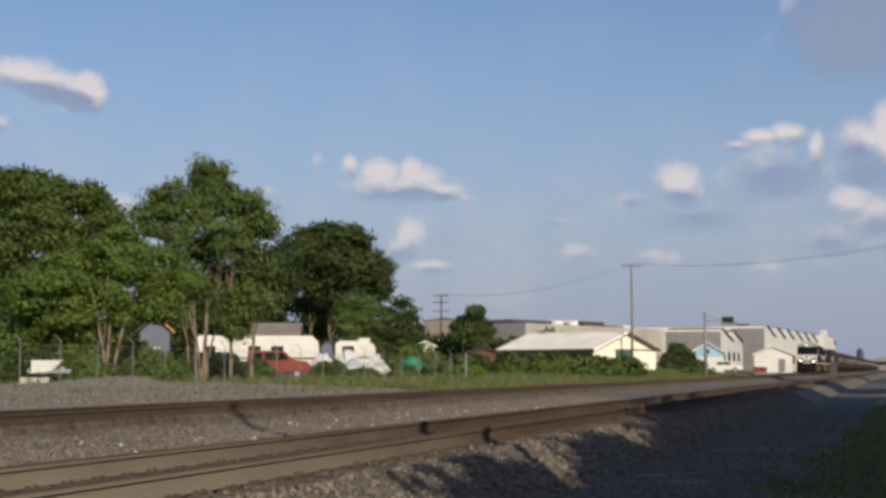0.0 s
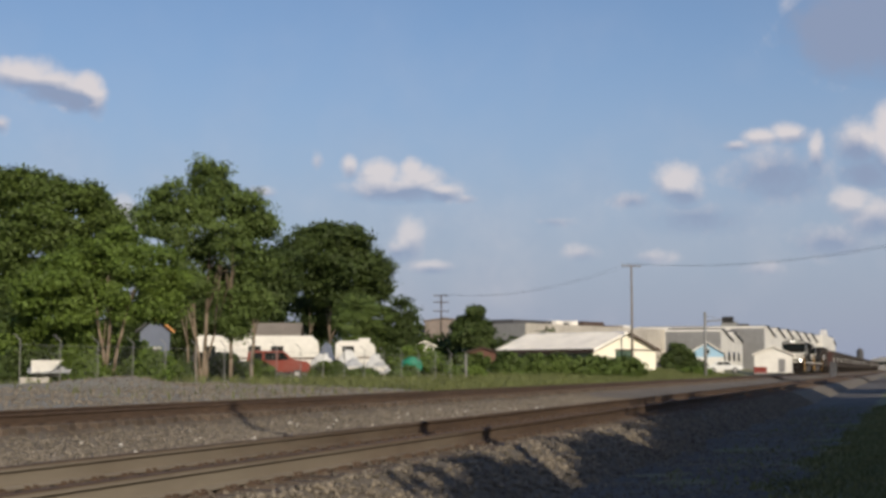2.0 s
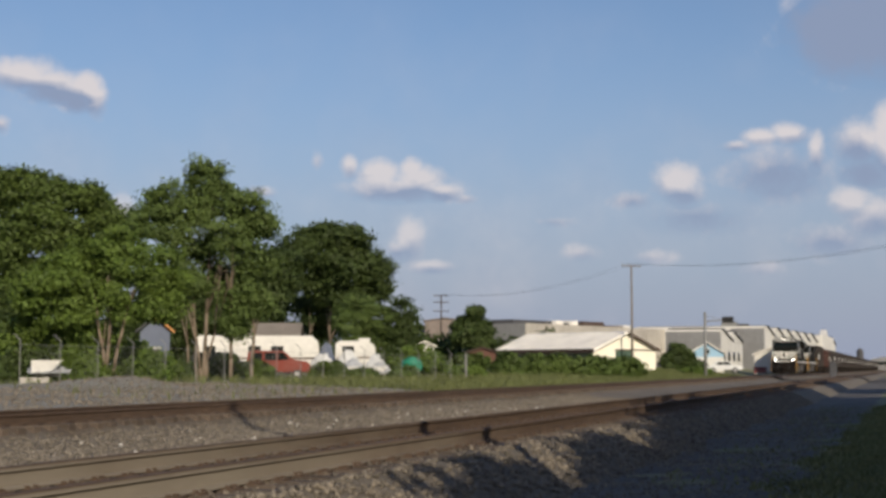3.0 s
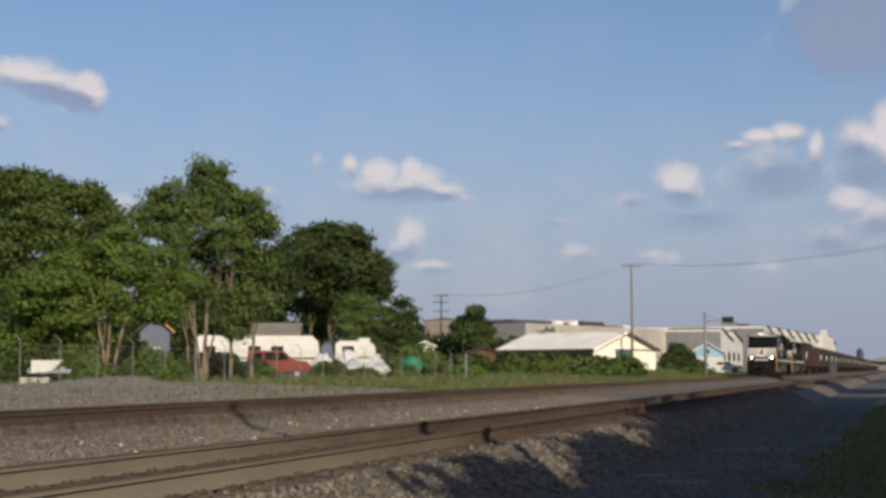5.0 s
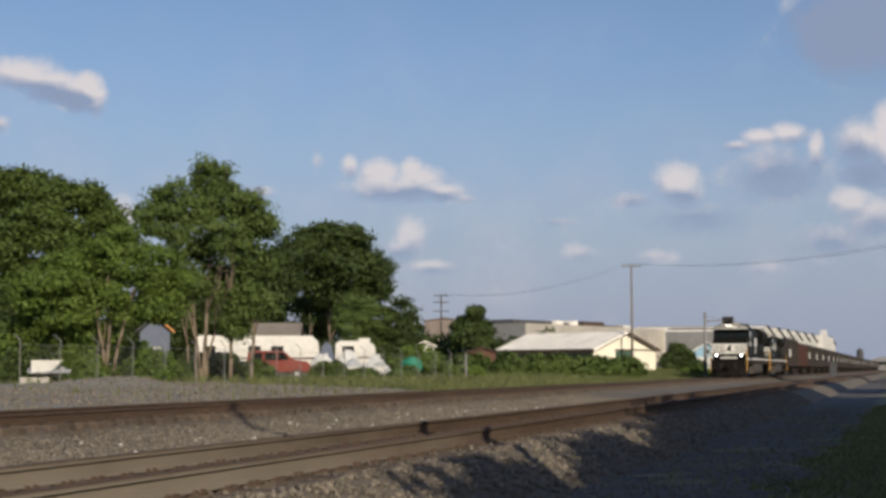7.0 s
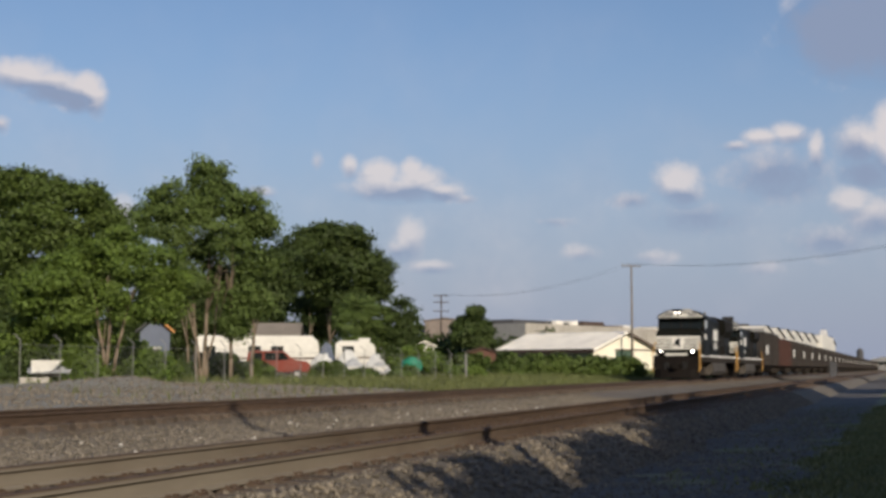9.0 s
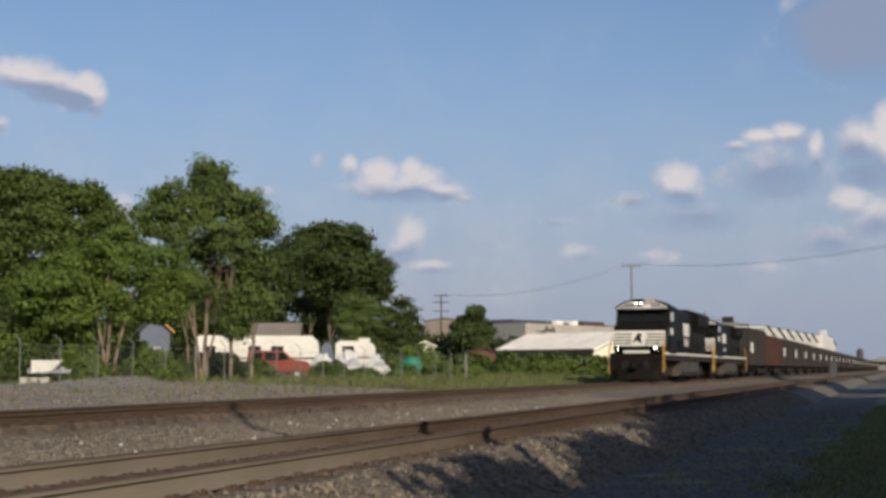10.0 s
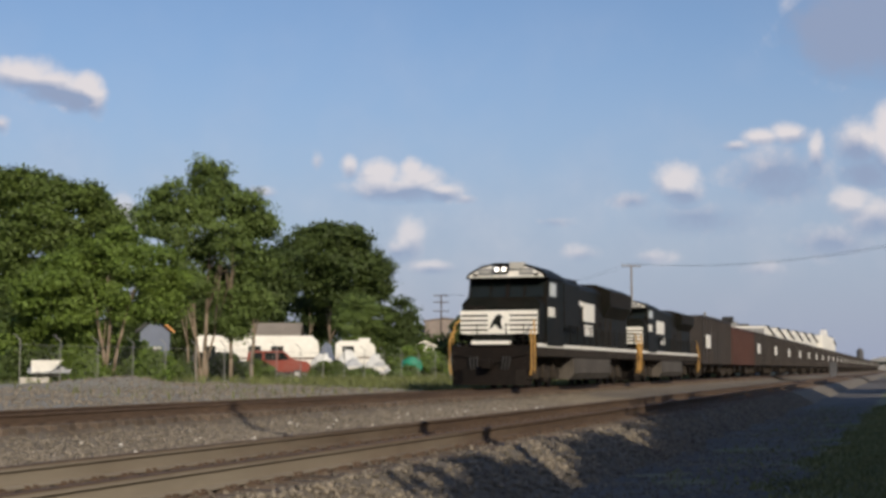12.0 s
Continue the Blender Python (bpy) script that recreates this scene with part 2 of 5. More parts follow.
M["wire"] = material("dark_cable", (0.03, 0.03, 0.03), rough=0.6, grain=0.1, bump=0)
M["red_car"] = material("faded_red_car_paint", (0.19, 0.032, 0.018), rough=0.4, grain=0.1, stain=0.3, stain_scale=1.0, bump=0)
# Pale base colour stands in for bright sky reflected in glass.
M["window_painted_sky"] = material("glass_painted_sky_reflection", (0.45, 0.47, 0.45), rough=0.15, grain=0.1, bump=0, spec=0.6)
M["tyre"] = material("black_rubber", (0.025, 0.025, 0.025), rough=0.85, grain=0.2)
M["rim"] = material("dull_wheel_rim", (0.35, 0.34, 0.33), rough=0.5, metal=0.5, grain=0.1)
M["tarp"] = material("white_plastic_sheet", (0.58, 0.58, 0.56), rough=0.5, grain=0.1, stain=0.35, stain_scale=1.0, bump=0.1)
M["tarp_grey"] = material("grey_plastic_sheet", (0.4, 0.41, 0.42), rough=0.5, grain=0.15, stain=0.5, stain_scale=1.5, bump=0.2)
M["green_plastic"] = material("green_plastic", (0.02, 0.2, 0.12), rough=0.5, grain=0.1)
M["brick_dark"] = material("dark_red_brick", (0.12, 0.055, 0.04), grain=0.3, scale=8, stain=0.4, bump=0.3)
M["brick_red"] = material("red_brown_brick", (0.2, 0.165, 0.145), grain=0.3, scale=8, stain=0.4, bump=0.3)
M["lamp_shade"] = material("matt_black_lamp_shade", (0.004, 0.004, 0.004), rough=0.95, spec=0.0, grain=0.1, bump=0)
M["white_stone"] = material("pale_limestone", (0.55, 0.52, 0.46), grain=0.15, island=0.3)
M["tank_grey"] = material("dust_grey_tank", (0.07, 0.06, 0.05), rough=0.8, grain=0.3, scale=5, stain=0.6, stain_scale=0.9, bump=0.2)
M["lamp_glow"] = glow_material("lit_headlamp", (1.0, 0.93, 0.8), 4.0)
M["ditch_glow"] = glow_material("lit_ditch_lamp", (1.0, 0.93, 0.8), 14.0)
M["dull_white"] = material("dull_white_paint", (0.34, 0.33, 0.3), rough=0.6, grain=0.15, scale=6, stain=0.3, stain_scale=1.5, bump=0.05)



def add_rust(mat, centres, reach, colour, most=0.8, start=None):
    """A brown stain of rust and brake dust along the tracks."""
    nt = mat.node_tree
    N, L = nt.nodes.new, nt.links.new
    p = nt.nodes["Principled BSDF"]
    src = p.inputs["Base Color"].links[0].from_socket
    co, sep, no = N("ShaderNodeTexCoord"), N("ShaderNodeSeparateXYZ"), N("ShaderNodeTexNoise")
    L(co.outputs["Object"], sep.inputs[0])
    L(co.outputs["Object"], no.inputs["Vector"])
    no.inputs["Scale"].default_value = 1.6
    best = None
    for c in centres:
        d = N("ShaderNodeMath")
        d.operation = "SUBTRACT"
        L(sep.outputs[1], d.inputs[0])
        d.inputs[1].default_value = c
        a = N("ShaderNodeMath")
        a.operation = "ABSOLUTE"
        L(d.outputs[0], a.inputs[0])
        if best:
            mn = N("ShaderNodeMath")
            mn.operation = "MINIMUM"
            L(best, mn.inputs[0])
            L(a.outputs[0], mn.inputs[1])
            best = mn.outputs[0]
        else:
            best = a.outputs[0]
    ad = N("ShaderNodeMath")
    ad.operation = "MULTIPLY_ADD"
    L(no.outputs[0], ad.inputs[0])
    ad.inputs[1].default_value = 0.7
    L(best, ad.inputs[2])
    r = N("ShaderNodeMapRange")
    L(ad.outputs[0], r.inputs[0])
    r.inputs[1].default_value, r.inputs[2].default_value = reach + 0.6, reach + 0.2
    r.inputs[4].default_value = most
    if start:
        far = N("ShaderNodeMapRange")
        L(sep.outputs[0], far.inputs[0])
        far.inputs[1].default_value, far.inputs[2].default_value, far.inputs[4].default_value = start[0], start[1], most
        L(far.outputs[0], r.inputs[4])
    mx = N("ShaderNodeMix")
    mx.data_type = "RGBA"
    L(r.outputs[0], mx.inputs[0])
    L(src, mx.inputs[6])
    mx.inputs[7].default_value = (*colour, 1)
    L(mx.outputs[2], p.inputs["Base Color"])


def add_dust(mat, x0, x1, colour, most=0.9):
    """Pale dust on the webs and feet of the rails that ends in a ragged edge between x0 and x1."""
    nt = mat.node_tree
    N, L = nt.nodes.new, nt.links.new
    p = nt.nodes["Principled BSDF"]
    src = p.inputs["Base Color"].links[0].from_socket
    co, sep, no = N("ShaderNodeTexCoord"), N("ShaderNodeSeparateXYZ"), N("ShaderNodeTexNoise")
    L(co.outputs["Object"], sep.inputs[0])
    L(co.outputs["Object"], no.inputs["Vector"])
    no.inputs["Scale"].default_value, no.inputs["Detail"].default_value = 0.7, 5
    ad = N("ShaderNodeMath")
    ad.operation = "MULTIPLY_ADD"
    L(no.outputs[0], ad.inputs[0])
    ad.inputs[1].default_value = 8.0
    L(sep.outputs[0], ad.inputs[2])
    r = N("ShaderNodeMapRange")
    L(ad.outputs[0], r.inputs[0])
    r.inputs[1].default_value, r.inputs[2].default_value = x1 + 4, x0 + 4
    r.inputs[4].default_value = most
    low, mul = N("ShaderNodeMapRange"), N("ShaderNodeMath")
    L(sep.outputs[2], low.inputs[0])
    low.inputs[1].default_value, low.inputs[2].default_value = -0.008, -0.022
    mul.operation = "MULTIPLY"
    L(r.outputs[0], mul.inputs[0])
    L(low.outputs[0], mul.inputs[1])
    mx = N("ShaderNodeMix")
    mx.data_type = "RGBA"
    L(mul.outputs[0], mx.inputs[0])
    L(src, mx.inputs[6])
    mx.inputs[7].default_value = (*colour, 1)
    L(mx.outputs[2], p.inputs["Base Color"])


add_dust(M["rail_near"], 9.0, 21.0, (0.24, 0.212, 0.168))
for one in ("gravel", "stone"):
    add_rust(M[one], (6.12,), 0.85, (0.075, 0.053, 0.036))
    add_rust(M[one], (6.12,), 1.3, (0.075, 0.05, 0.032), 0.9, (17.0, 30.0))
    add_rust(M[one], (15.3,), 1.2, (0.075, 0.053, 0.036))

# ---- building helpers ----


def mesh_object(name, bm, mat, parent=None, label="", smooth=False):
    me = bpy.data.meshes.new(name)
    bm.to_mesh(me)
    bm.free()
    if smooth:
        for f in me.polygons:
            f.use_smooth = True
    for one in (mat if isinstance(mat, (list, tuple)) else [mat]):
        me.materials.append(one)
    ob = new(name, me)
    ob.parent = parent
    if label:
        ob["label"] = label
    return ob


def part(name, bm, mat, parent, label="", smooth=False):
    return mesh_object(name, bm, mat, parent, label, smooth)


def box(bm, x0, x1, y0, y1, z0, z1, bevel=0.0):
    vs = [bm.verts.new(p) for p in ((x0, y0, z0), (x1, y0, z0), (x1, y1, z0), (x0, y1, z0),
                                    (x0, y0, z1), (x1, y0, z1), (x1, y1, z1), (x0, y1, z1))]
    fs = [bm.faces.new([vs[i] for i in q]) for q in ((0, 3, 2, 1), (4, 5, 6, 7), (0, 1, 5, 4), (1, 2, 6, 5), (2, 3, 7, 6), (3, 0, 4, 7))]
    if bevel:
        es = list({e for f in fs for e in f.edges})
        bmesh.ops.bevel(bm, geom=es, offset=bevel, segments=2, affect="EDGES", profile=0.5)
    return vs


def prism(bm, outline, a, b, axis="x"):
    """An outline of (u, v) pulled from a to b along an axis: x: (y, z); y: (x, z); z: (x, y)."""
    def at(u, v, w):
        return {"x": (w, u, v), "y": (u, w, v), "z": (u, v, w)}[axis]
    lo = [bm.verts.new(at(u, v, a)) for u, v in outline]
    hi = [bm.verts.new(at(u, v, b)) for u, v in outline]
    n = len(outline)
    bm.faces.new(lo)
    bm.faces.new(hi[::-1])
    for i in range(n):
        bm.faces.new((lo[i], hi[i], hi[(i + 1) % n], lo[(i + 1) % n]))
    bmesh.ops.recalc_face_normals(bm, faces=bm.faces)


def tube(bm, p, q, r0, r1=None, sides=8):
    """A tapered round bar from p to q."""
    p, q = Vector(p), Vector(q)
    r1 = r0 if r1 is None else r1
    turn = (q - p).to_track_quat("Z", "Y").to_matrix()
    rings = []
    for c, r in ((p, r0), (q, r1)):
        rings.append([bm.verts.new(c + turn @ Vector((math.cos(a) * r, math.sin(a) * r, 0)))
                      for a in (2 * math.pi * i / sides for i in range(sides))])
    for i in range(sides):
        j = (i + 1) % sides
        bm.faces.new((rings[0][i], rings[0][j], rings[1][j], rings[1][i]))
    bm.faces.new(rings[0][::-1])
    bm.faces.new(rings[1])


def thing(name, m, label, category, group=""):
    ob = new(name)
    ob.matrix_basis = m
    ob.empty_display_size = 0.3
    return tagged(ob, label, category, group)


def pipe(bm, p, q, r_out, r_in, sides=16):
    """An open round shade from p to q, with a floor at q."""
    p, q = Vector(p), Vector(q)
    turn = (q - p).to_track_quat("Z", "Y").to_matrix()
    rings = [[bm.verts.new(c + turn @ Vector((math.cos(a) * r, math.sin(a) * r, 0))) for a in (2 * math.pi * i / sides for i in range(sides))]
             for c, r in ((q, r_out), (p, r_out), (p, r_in), (q, r_in))]
    for a, b in zip(rings, rings[1:]):
        for i in range(sides):
            j = (i + 1) % sides
            bm.faces.new((a[i], a[j], b[j], b[i]))
    bm.faces.new(rings[0])


def path_tube(bm, pts, r, sides=5):
    """One bent round bar through the points."""
    rings = []
    for i, p in enumerate(pts):
        d = (pts[min(i + 1, len(pts) - 1)] - pts[max(i - 1, 0)]).to_track_quat("Z", "Y").to_matrix()
        rings.append([bm.verts.new(p + d @ Vector((math.cos(a) * r, math.sin(a) * r, 0))) for a in (2 * math.pi * k / sides for k in range(sides))])
    for a, b in zip(rings, rings[1:]):
        for k in range(sides):
            j = (k + 1) % sides
            bm.faces.new((a[k], a[j], b[j], b[k]))

# ---- ground ----
NEAR_TRACK, FAR_TRACK, GAUGE = 6.12, 15.4, 1.505


def smooth_step(a, b, x):
    t = np.clip((x - a) / (b - a), 0, 1)
    return t * t * (3 - 2 * t)


def ripple(x, y, s, seed=0.0):
    return np.clip((160 - x) / 100, 0, 1) * (np.sin(x * 1.7 * s + 1.3 * np.sin(y * 1.1 * s + seed)) + np.sin(y * 2.3 * s + 1.7 * np.sin(x * 0.9 * s + seed)) +
            0.6 * np.sin((x + y) * 3.9 * s + seed * 2)) / 2.6


def ground_height(x, y):
    """Height of the ground sheet over the top of the rails."""
    z = -0.72 + 0.0 * x
    z = z + 0.12 * smooth_step(2.0, 0.0, y) + 0.05 * ripple(x, y, 0.35)
    z = z - 0.1 * smooth_step(3.6, 5.0, y) * smooth_step(22, 18, y)
    z = z + 0.55 * smooth_step(16.5, 20, y) + 0.55 * smooth_step(90, 150, x) * smooth_step(19, 26, y)
    z = z + 0.35 * smooth_step(19, 34, y)
    return z


def grid_sheet(name, xs, ys, height, mat, smooth=True):
    gx, gy = np.meshgrid(xs, ys, indexing="ij")
    gz = height(gx, gy)
    verts = np.stack([gx, gy, gz], -1).reshape(-1, 3)
    nx, ny = len(xs), len(ys)
    i = np.arange(nx - 1)[:, None] * ny + np.arange(ny - 1)[None, :]
    faces = np.stack([i, i + ny, i + ny + 1, i + 1], -1).reshape(-1, 4)
    me = bpy.data.meshes.new(name)
    me.from_pydata(verts.tolist(), [], faces.tolist())
    me.polygons.foreach_set("use_smooth", [smooth] * len(me.polygons))
    me.materials.append(mat)
    return new(name, me)


def build_ground():
    xs = np.concatenate([[-4000, -1500, -500, -200, -80], np.arange(-30, 60, 0.5), np.arange(60, 300, 3), [320, 400, 600, 1000, 2000, 4500]])
    ys = np.concatenate([[-4000, -1200, -400, -120, -50], np.arange(-20, 22, 0.4), np.arange(22, 80, 2.0), [90, 120, 200, 500, 1500, 4500]])
    tagged(grid_sheet("ground", xs, ys, ground_height, M["earth"]), "rough grass and bare earth on both sides of the tracks", "ground", kind="structure")


BALLAST_Y = (3.6, 4.2, 4.72, 7.75, 8.6, 10.5, 13.2, 13.85, 14.3, 16.3, 16.9, 18.6)
BALLAST_Z = (-0.80, -0.46, -0.215, -0.215, -0.42, -0.54, -0.53, -0.42, -0.215, -0.215, -0.33, -0.95)


def ballast_height(x, y):
    near = np.clip((58 - x) / 14, 0, 1)
    wob = 0.06 * ripple(x, y * 0.3, 0.5) * (y < 4.6) * near
    z = np.interp(y + wob * 1.2, BALLAST_Y, BALLAST_Z)
    return z + near * (0.018 * ripple(x, y, 3.0, 0.7) + 0.012 * ripple(x, y, 7.1, 2.0))


def stone_shapes(rng, pts, size_lo, size_hi):
    """Many small angular stones as one soup of vertices and faces."""
    base = np.array([(1, 0, 0), (-1, 0, 0), (0, 1, 0), (0, -1, 0), (0, 0, 0.8), (0, 0, -0.6)], float)
    tri = np.array([(0, 2, 4), (2, 1, 4), (1, 3, 4), (3, 0, 4), (2, 0, 5), (1, 2, 5), (3, 1, 5), (0, 3, 5)])
    n = len(pts)
    s = rng.uniform(size_lo, size_hi, (n, 1, 1)) * rng.uniform(0.6, 1.2, (n, 1, 3))
    v = base[None] * s * rng.uniform(0.75, 1.25, (n, 6, 1))
    a, b = rng.uniform(0, 6.28, n), rng.uniform(-0.6, 0.6, n)
    ca, sa, cb, sb = np.cos(a)[:, None], np.sin(a)[:, None], np.cos(b)[:, None], np.sin(b)[:, None]
    x, y, z = v[..., 0], v[..., 1], v[..., 2]
    x, z = x * cb - z * sb, x * sb + z * cb
    x, y = x * ca - y * sa, x * sa + y * ca
    v = np.stack([x, y, z], -1) + pts[:, None, :]
    f = tri[None] + (np.arange(n) * 6)[:, None, None]
    return v.reshape(-1, 3), f.reshape(-1, 3)


def soup(name, verts, faces, mat, parent=None):
    me = bpy.data.meshes.new(name)
    k = faces.shape[1]
    me.vertices.add(len(verts))
    me.vertices.foreach_set("co", verts.astype(np.float32).ravel())
    me.loops.add(faces.size)
    me.loops.foreach_set("vertex_index", faces.astype(np.int32).ravel())
    me.polygons.add(len(faces))
    me.polygons.foreach_set("loop_start", np.arange(0, faces.size, k, dtype=np.int32))
    me.update(calc_edges=True)
    me.materials.append(mat)
    ob = new(name, me)
    ob.parent = parent
    return ob


def path_height(x, y):
    near = np.clip((58 - x) / 14, 0, 1)
    return ground_height(x, y) + 0.03 + 0.05 * near * ripple(x, y, 0.9, 1.0) - 0.05 * smooth_step(1.5, 0.9, y + 0.25 * near * ripple(x, 0 * y, 0.8))


def build_path():
    xs = np.concatenate([np.arange(-15, 60, 0.3), np.arange(60, 260, 2.0)])
    ys = np.arange(1.0, 4.6, 0.15)
    tagged(grid_sheet("service_path", xs, ys, path_height, M["dirt"]), "shaded dirt and gravel path beside the ballast", "path", kind="structure")
    rng = np.random.default_rng(8)
    n = 9000
    x, y = 8 + 45 * rng.random(n) ** 1.5, rng.uniform(1.6, 4.0, n)
    v, f = stone_shapes(rng, np.stack([x, y, path_height(x, y) + 0.004], -1), 0.012, 0.035)
    tagged(soup("path_pebbles", v, f, M["stone"]), "scattered pebbles on the dirt path", "stones", kind="stuff")


def grass_blades(name, pts, lo, hi, mat, seed, label, width=0.012):
    rng = np.random.default_rng(seed)
    n = len(pts)
    h = rng.uniform(lo, hi, (n, 1))
    a = rng.uniform(0, 6.28, n)
    side = np.stack([np.cos(a), np.sin(a), 0 * a], -1) * width * rng.uniform(0.7, 1.6, (n, 1))
    lean = np.stack([rng.normal(0, 0.35, n), rng.normal(0, 0.35, n), np.ones(n)], -1)
    mid = pts + lean * h * 0.55
    tip = pts + lean * h * np.array([1.5, 1.5, 1.0])
    v = np.stack([pts - side, pts + side, mid + side * 0.8, mid - side * 0.8, tip], 1).reshape(-1, 3)
    k = (np.arange(n) * 5)[:, None]
    f = np.concatenate([k + np.array([[0, 1, 2]]), k + np.array([[0, 2, 3]]), k + np.array([[3, 2, 4]])], 1).reshape(-1, 3)
    return tagged(soup(name, v, f, M[mat]), label, "grass", kind="stuff")


def build_grass():
    rng = np.random.default_rng(21)
    n = 60000
    x = 4 + 56 * rng.random(n) ** 1.4
    y = 1.75 - 4.6 * rng.beta(1.35, 1.9, n) - 0.018 * (x - 16) + 0.3 * ripple(x, 0 * x, 0.8)
    stray = rng.random(n) < 0.04
    y = np.where(stray, rng.uniform(0.8, 3.2, n), y)
    grass_blades("short_grass", np.stack([x, y, ground_height(x, y) + 0.01], -1), 0.03, 0.1, "blade_dark", 1, "short green grass beside the dirt path")
    n = 60000
    x = rng.uniform(38, 190, n)
    y = 18.6 + 14 * rng.random(n) ** 1.3
    keep = (ripple(x, y, 0.3, 2.0) + rng.normal(0, 0.5, n) > -0.3) & ~((x < 62) & (y < 31) & (rng.random(n) < 0.93))
    x, y = x[keep], y[keep]
    grass_blades("tall_grass", np.stack([x, y, ground_height(x, y) - 0.02], -1), 0.1, 0.45, "blade", 2, "tall yellow-green grass along the fence", 0.02)


def build_ballast():
    xs = np.concatenate([np.arange(-12, 60, 0.22), np.arange(60, 200, 1.5), np.arange(200, 1600, 20)])
    ys = np.unique(np.concatenate([np.arange(3.6, 18.6, 0.16), BALLAST_Y]))
    tagged(grid_sheet("ballast", xs, ys, ballast_height, M["gravel"]), "grey crushed-stone ballast bed under two tracks", "ballast", kind="structure")
    rng = np.random.default_rng(5)
    n = 90000
    x = 6 + 60 * rng.random(n) ** 1.7
    y = rng.uniform(3.3, 14.0, n)
    keep = ~((y > 4.85) & (y < 7.45) & (rng.random(n) < 0.75))
    x, y = x[keep], y[keep]
    pts = np.stack([x, y, ballast_height(x, y) + 0.008], -1)
    v, f = stone_shapes(rng, pts, 0.022, 0.05)
    n = 130
    x, y = 8 + 42 * rng.random(n) ** 1.3, rng.uniform(7.9, 13.6, n)
    pv, pf = stone_shapes(rng, np.stack([x, y, ballast_height(x, y) + 0.02], -1), 0.03, 0.075)
    tagged(soup("pale_stones", pv, pf, M["white_stone"]), "scattered pale limestone pieces between the tracks", "stones", kind="stuff")
    tagged(soup("loose_stones", v, f, M["stone"]), "loose grey and tan crushed stones on the ballast", "stones", kind="stuff")


RAIL = ((-0.075, -0.185), (0.075, -0.185), (0.075, -0.172), (0.012, -0.155), (0.010, -0.05), (0.036, -0.04), (0.036, -0.006), (0.028, 0.0),
        (-0.028, 0.0), (-0.036, -0.006), (-0.036, -0.04), (-0.010, -0.05), (-0.012, -0.155), (-0.075, -0.172))


def build_track(name, y, label):
    track = thing(name, pose(0, y, 0), label, "railway track")
    track["kind"] = "structure"
    for side in (-1, 1):
        bm = bmesh.new()
        prism(bm, [(u + side * GAUGE / 2, v) for u, v in RAIL], -40, 1600)
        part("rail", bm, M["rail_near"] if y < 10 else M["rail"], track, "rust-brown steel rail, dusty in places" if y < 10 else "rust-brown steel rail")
    rng = random.Random(int(y * 10))
    bm = bmesh.new()
    box(bm, -0.115, 0.115, -1.3, 1.3, -0.36, -0.19, 0.012)
    me = bpy.data.meshes.new("tie")
    bm.to_mesh(me)
    bm.free()
    me.materials.append(M["tie"])
    bm = bmesh.new()
    for side in (-1, 1):
        c = side * GAUGE / 2
        box(bm, -0.1, 0.1, c - 0.17, c + 0.17, -0.19, -0.176)
        for dx in (-0.06, 0.06):
            for dy in (-0.1, 0.1):
                box(bm, dx - 0.012, dx + 0.012, c + dy - 0.02, c + dy + 0.02, -0.178, -0.155)
        box(bm, 0.12, 0.145, c - 0.095, c + 0.095, -0.225, -0.17)
    plate = bpy.data.meshes.new("tie_plates")
    bm.to_mesh(plate)
    bm.free()
    plate.materials.append(M["rail"])
    for i in range(300):
        x = 2 + i * 0.5 + rng.uniform(-0.02, 0.02)
        ob = new("tie", me)
        ob.parent = track
        ob.matrix_basis = pose(x, rng.uniform(-0.03, 0.03), rng.uniform(-0.012, 0.004), 0, 0, rng.uniform(-1, 1))
        pl = new("tie_plate", plate)
        pl.parent = ob
        pl.matrix_basis = pose(0, 0, 0.001)
    return track


# ---- plants ----


def leaf_soup(rng, centres, out_dirs, size):
    """One small pointed, folded leaf spray at each centre, facing roughly outwards."""
    n = len(centres)
    nrm = out_dirs + rng.normal(0, 0.55, (n, 3)) + np.array([0, 0, 0.25])
    nrm /= np.linalg.norm(nrm, axis=1, keepdims=True) + 1e-9
    t = np.cross(nrm, rng.normal(0, 1, (n, 3)))
    t /= np.linalg.norm(t, axis=1, keepdims=True) + 1e-9
    b = np.cross(nrm, t)
    s = size * rng.uniform(0.6, 1.35, (n, 1))
    p0, p1 = centres - t * s, centres + t * s
    q0, q1 = centres + b * s * 0.55 - nrm * s * 0.25, centres - b * s * 0.55 - nrm * s * 0.25
    v = np.stack([p0, q1, p1, q0], 1).reshape(-1, 3)
    k = (np.arange(n) * 4)[:, None]
    f = np.concatenate([k + np.array([[0, 1, 2]]), k + np.array([[0, 2, 3]])], 1).reshape(-1, 3)
    return v, f


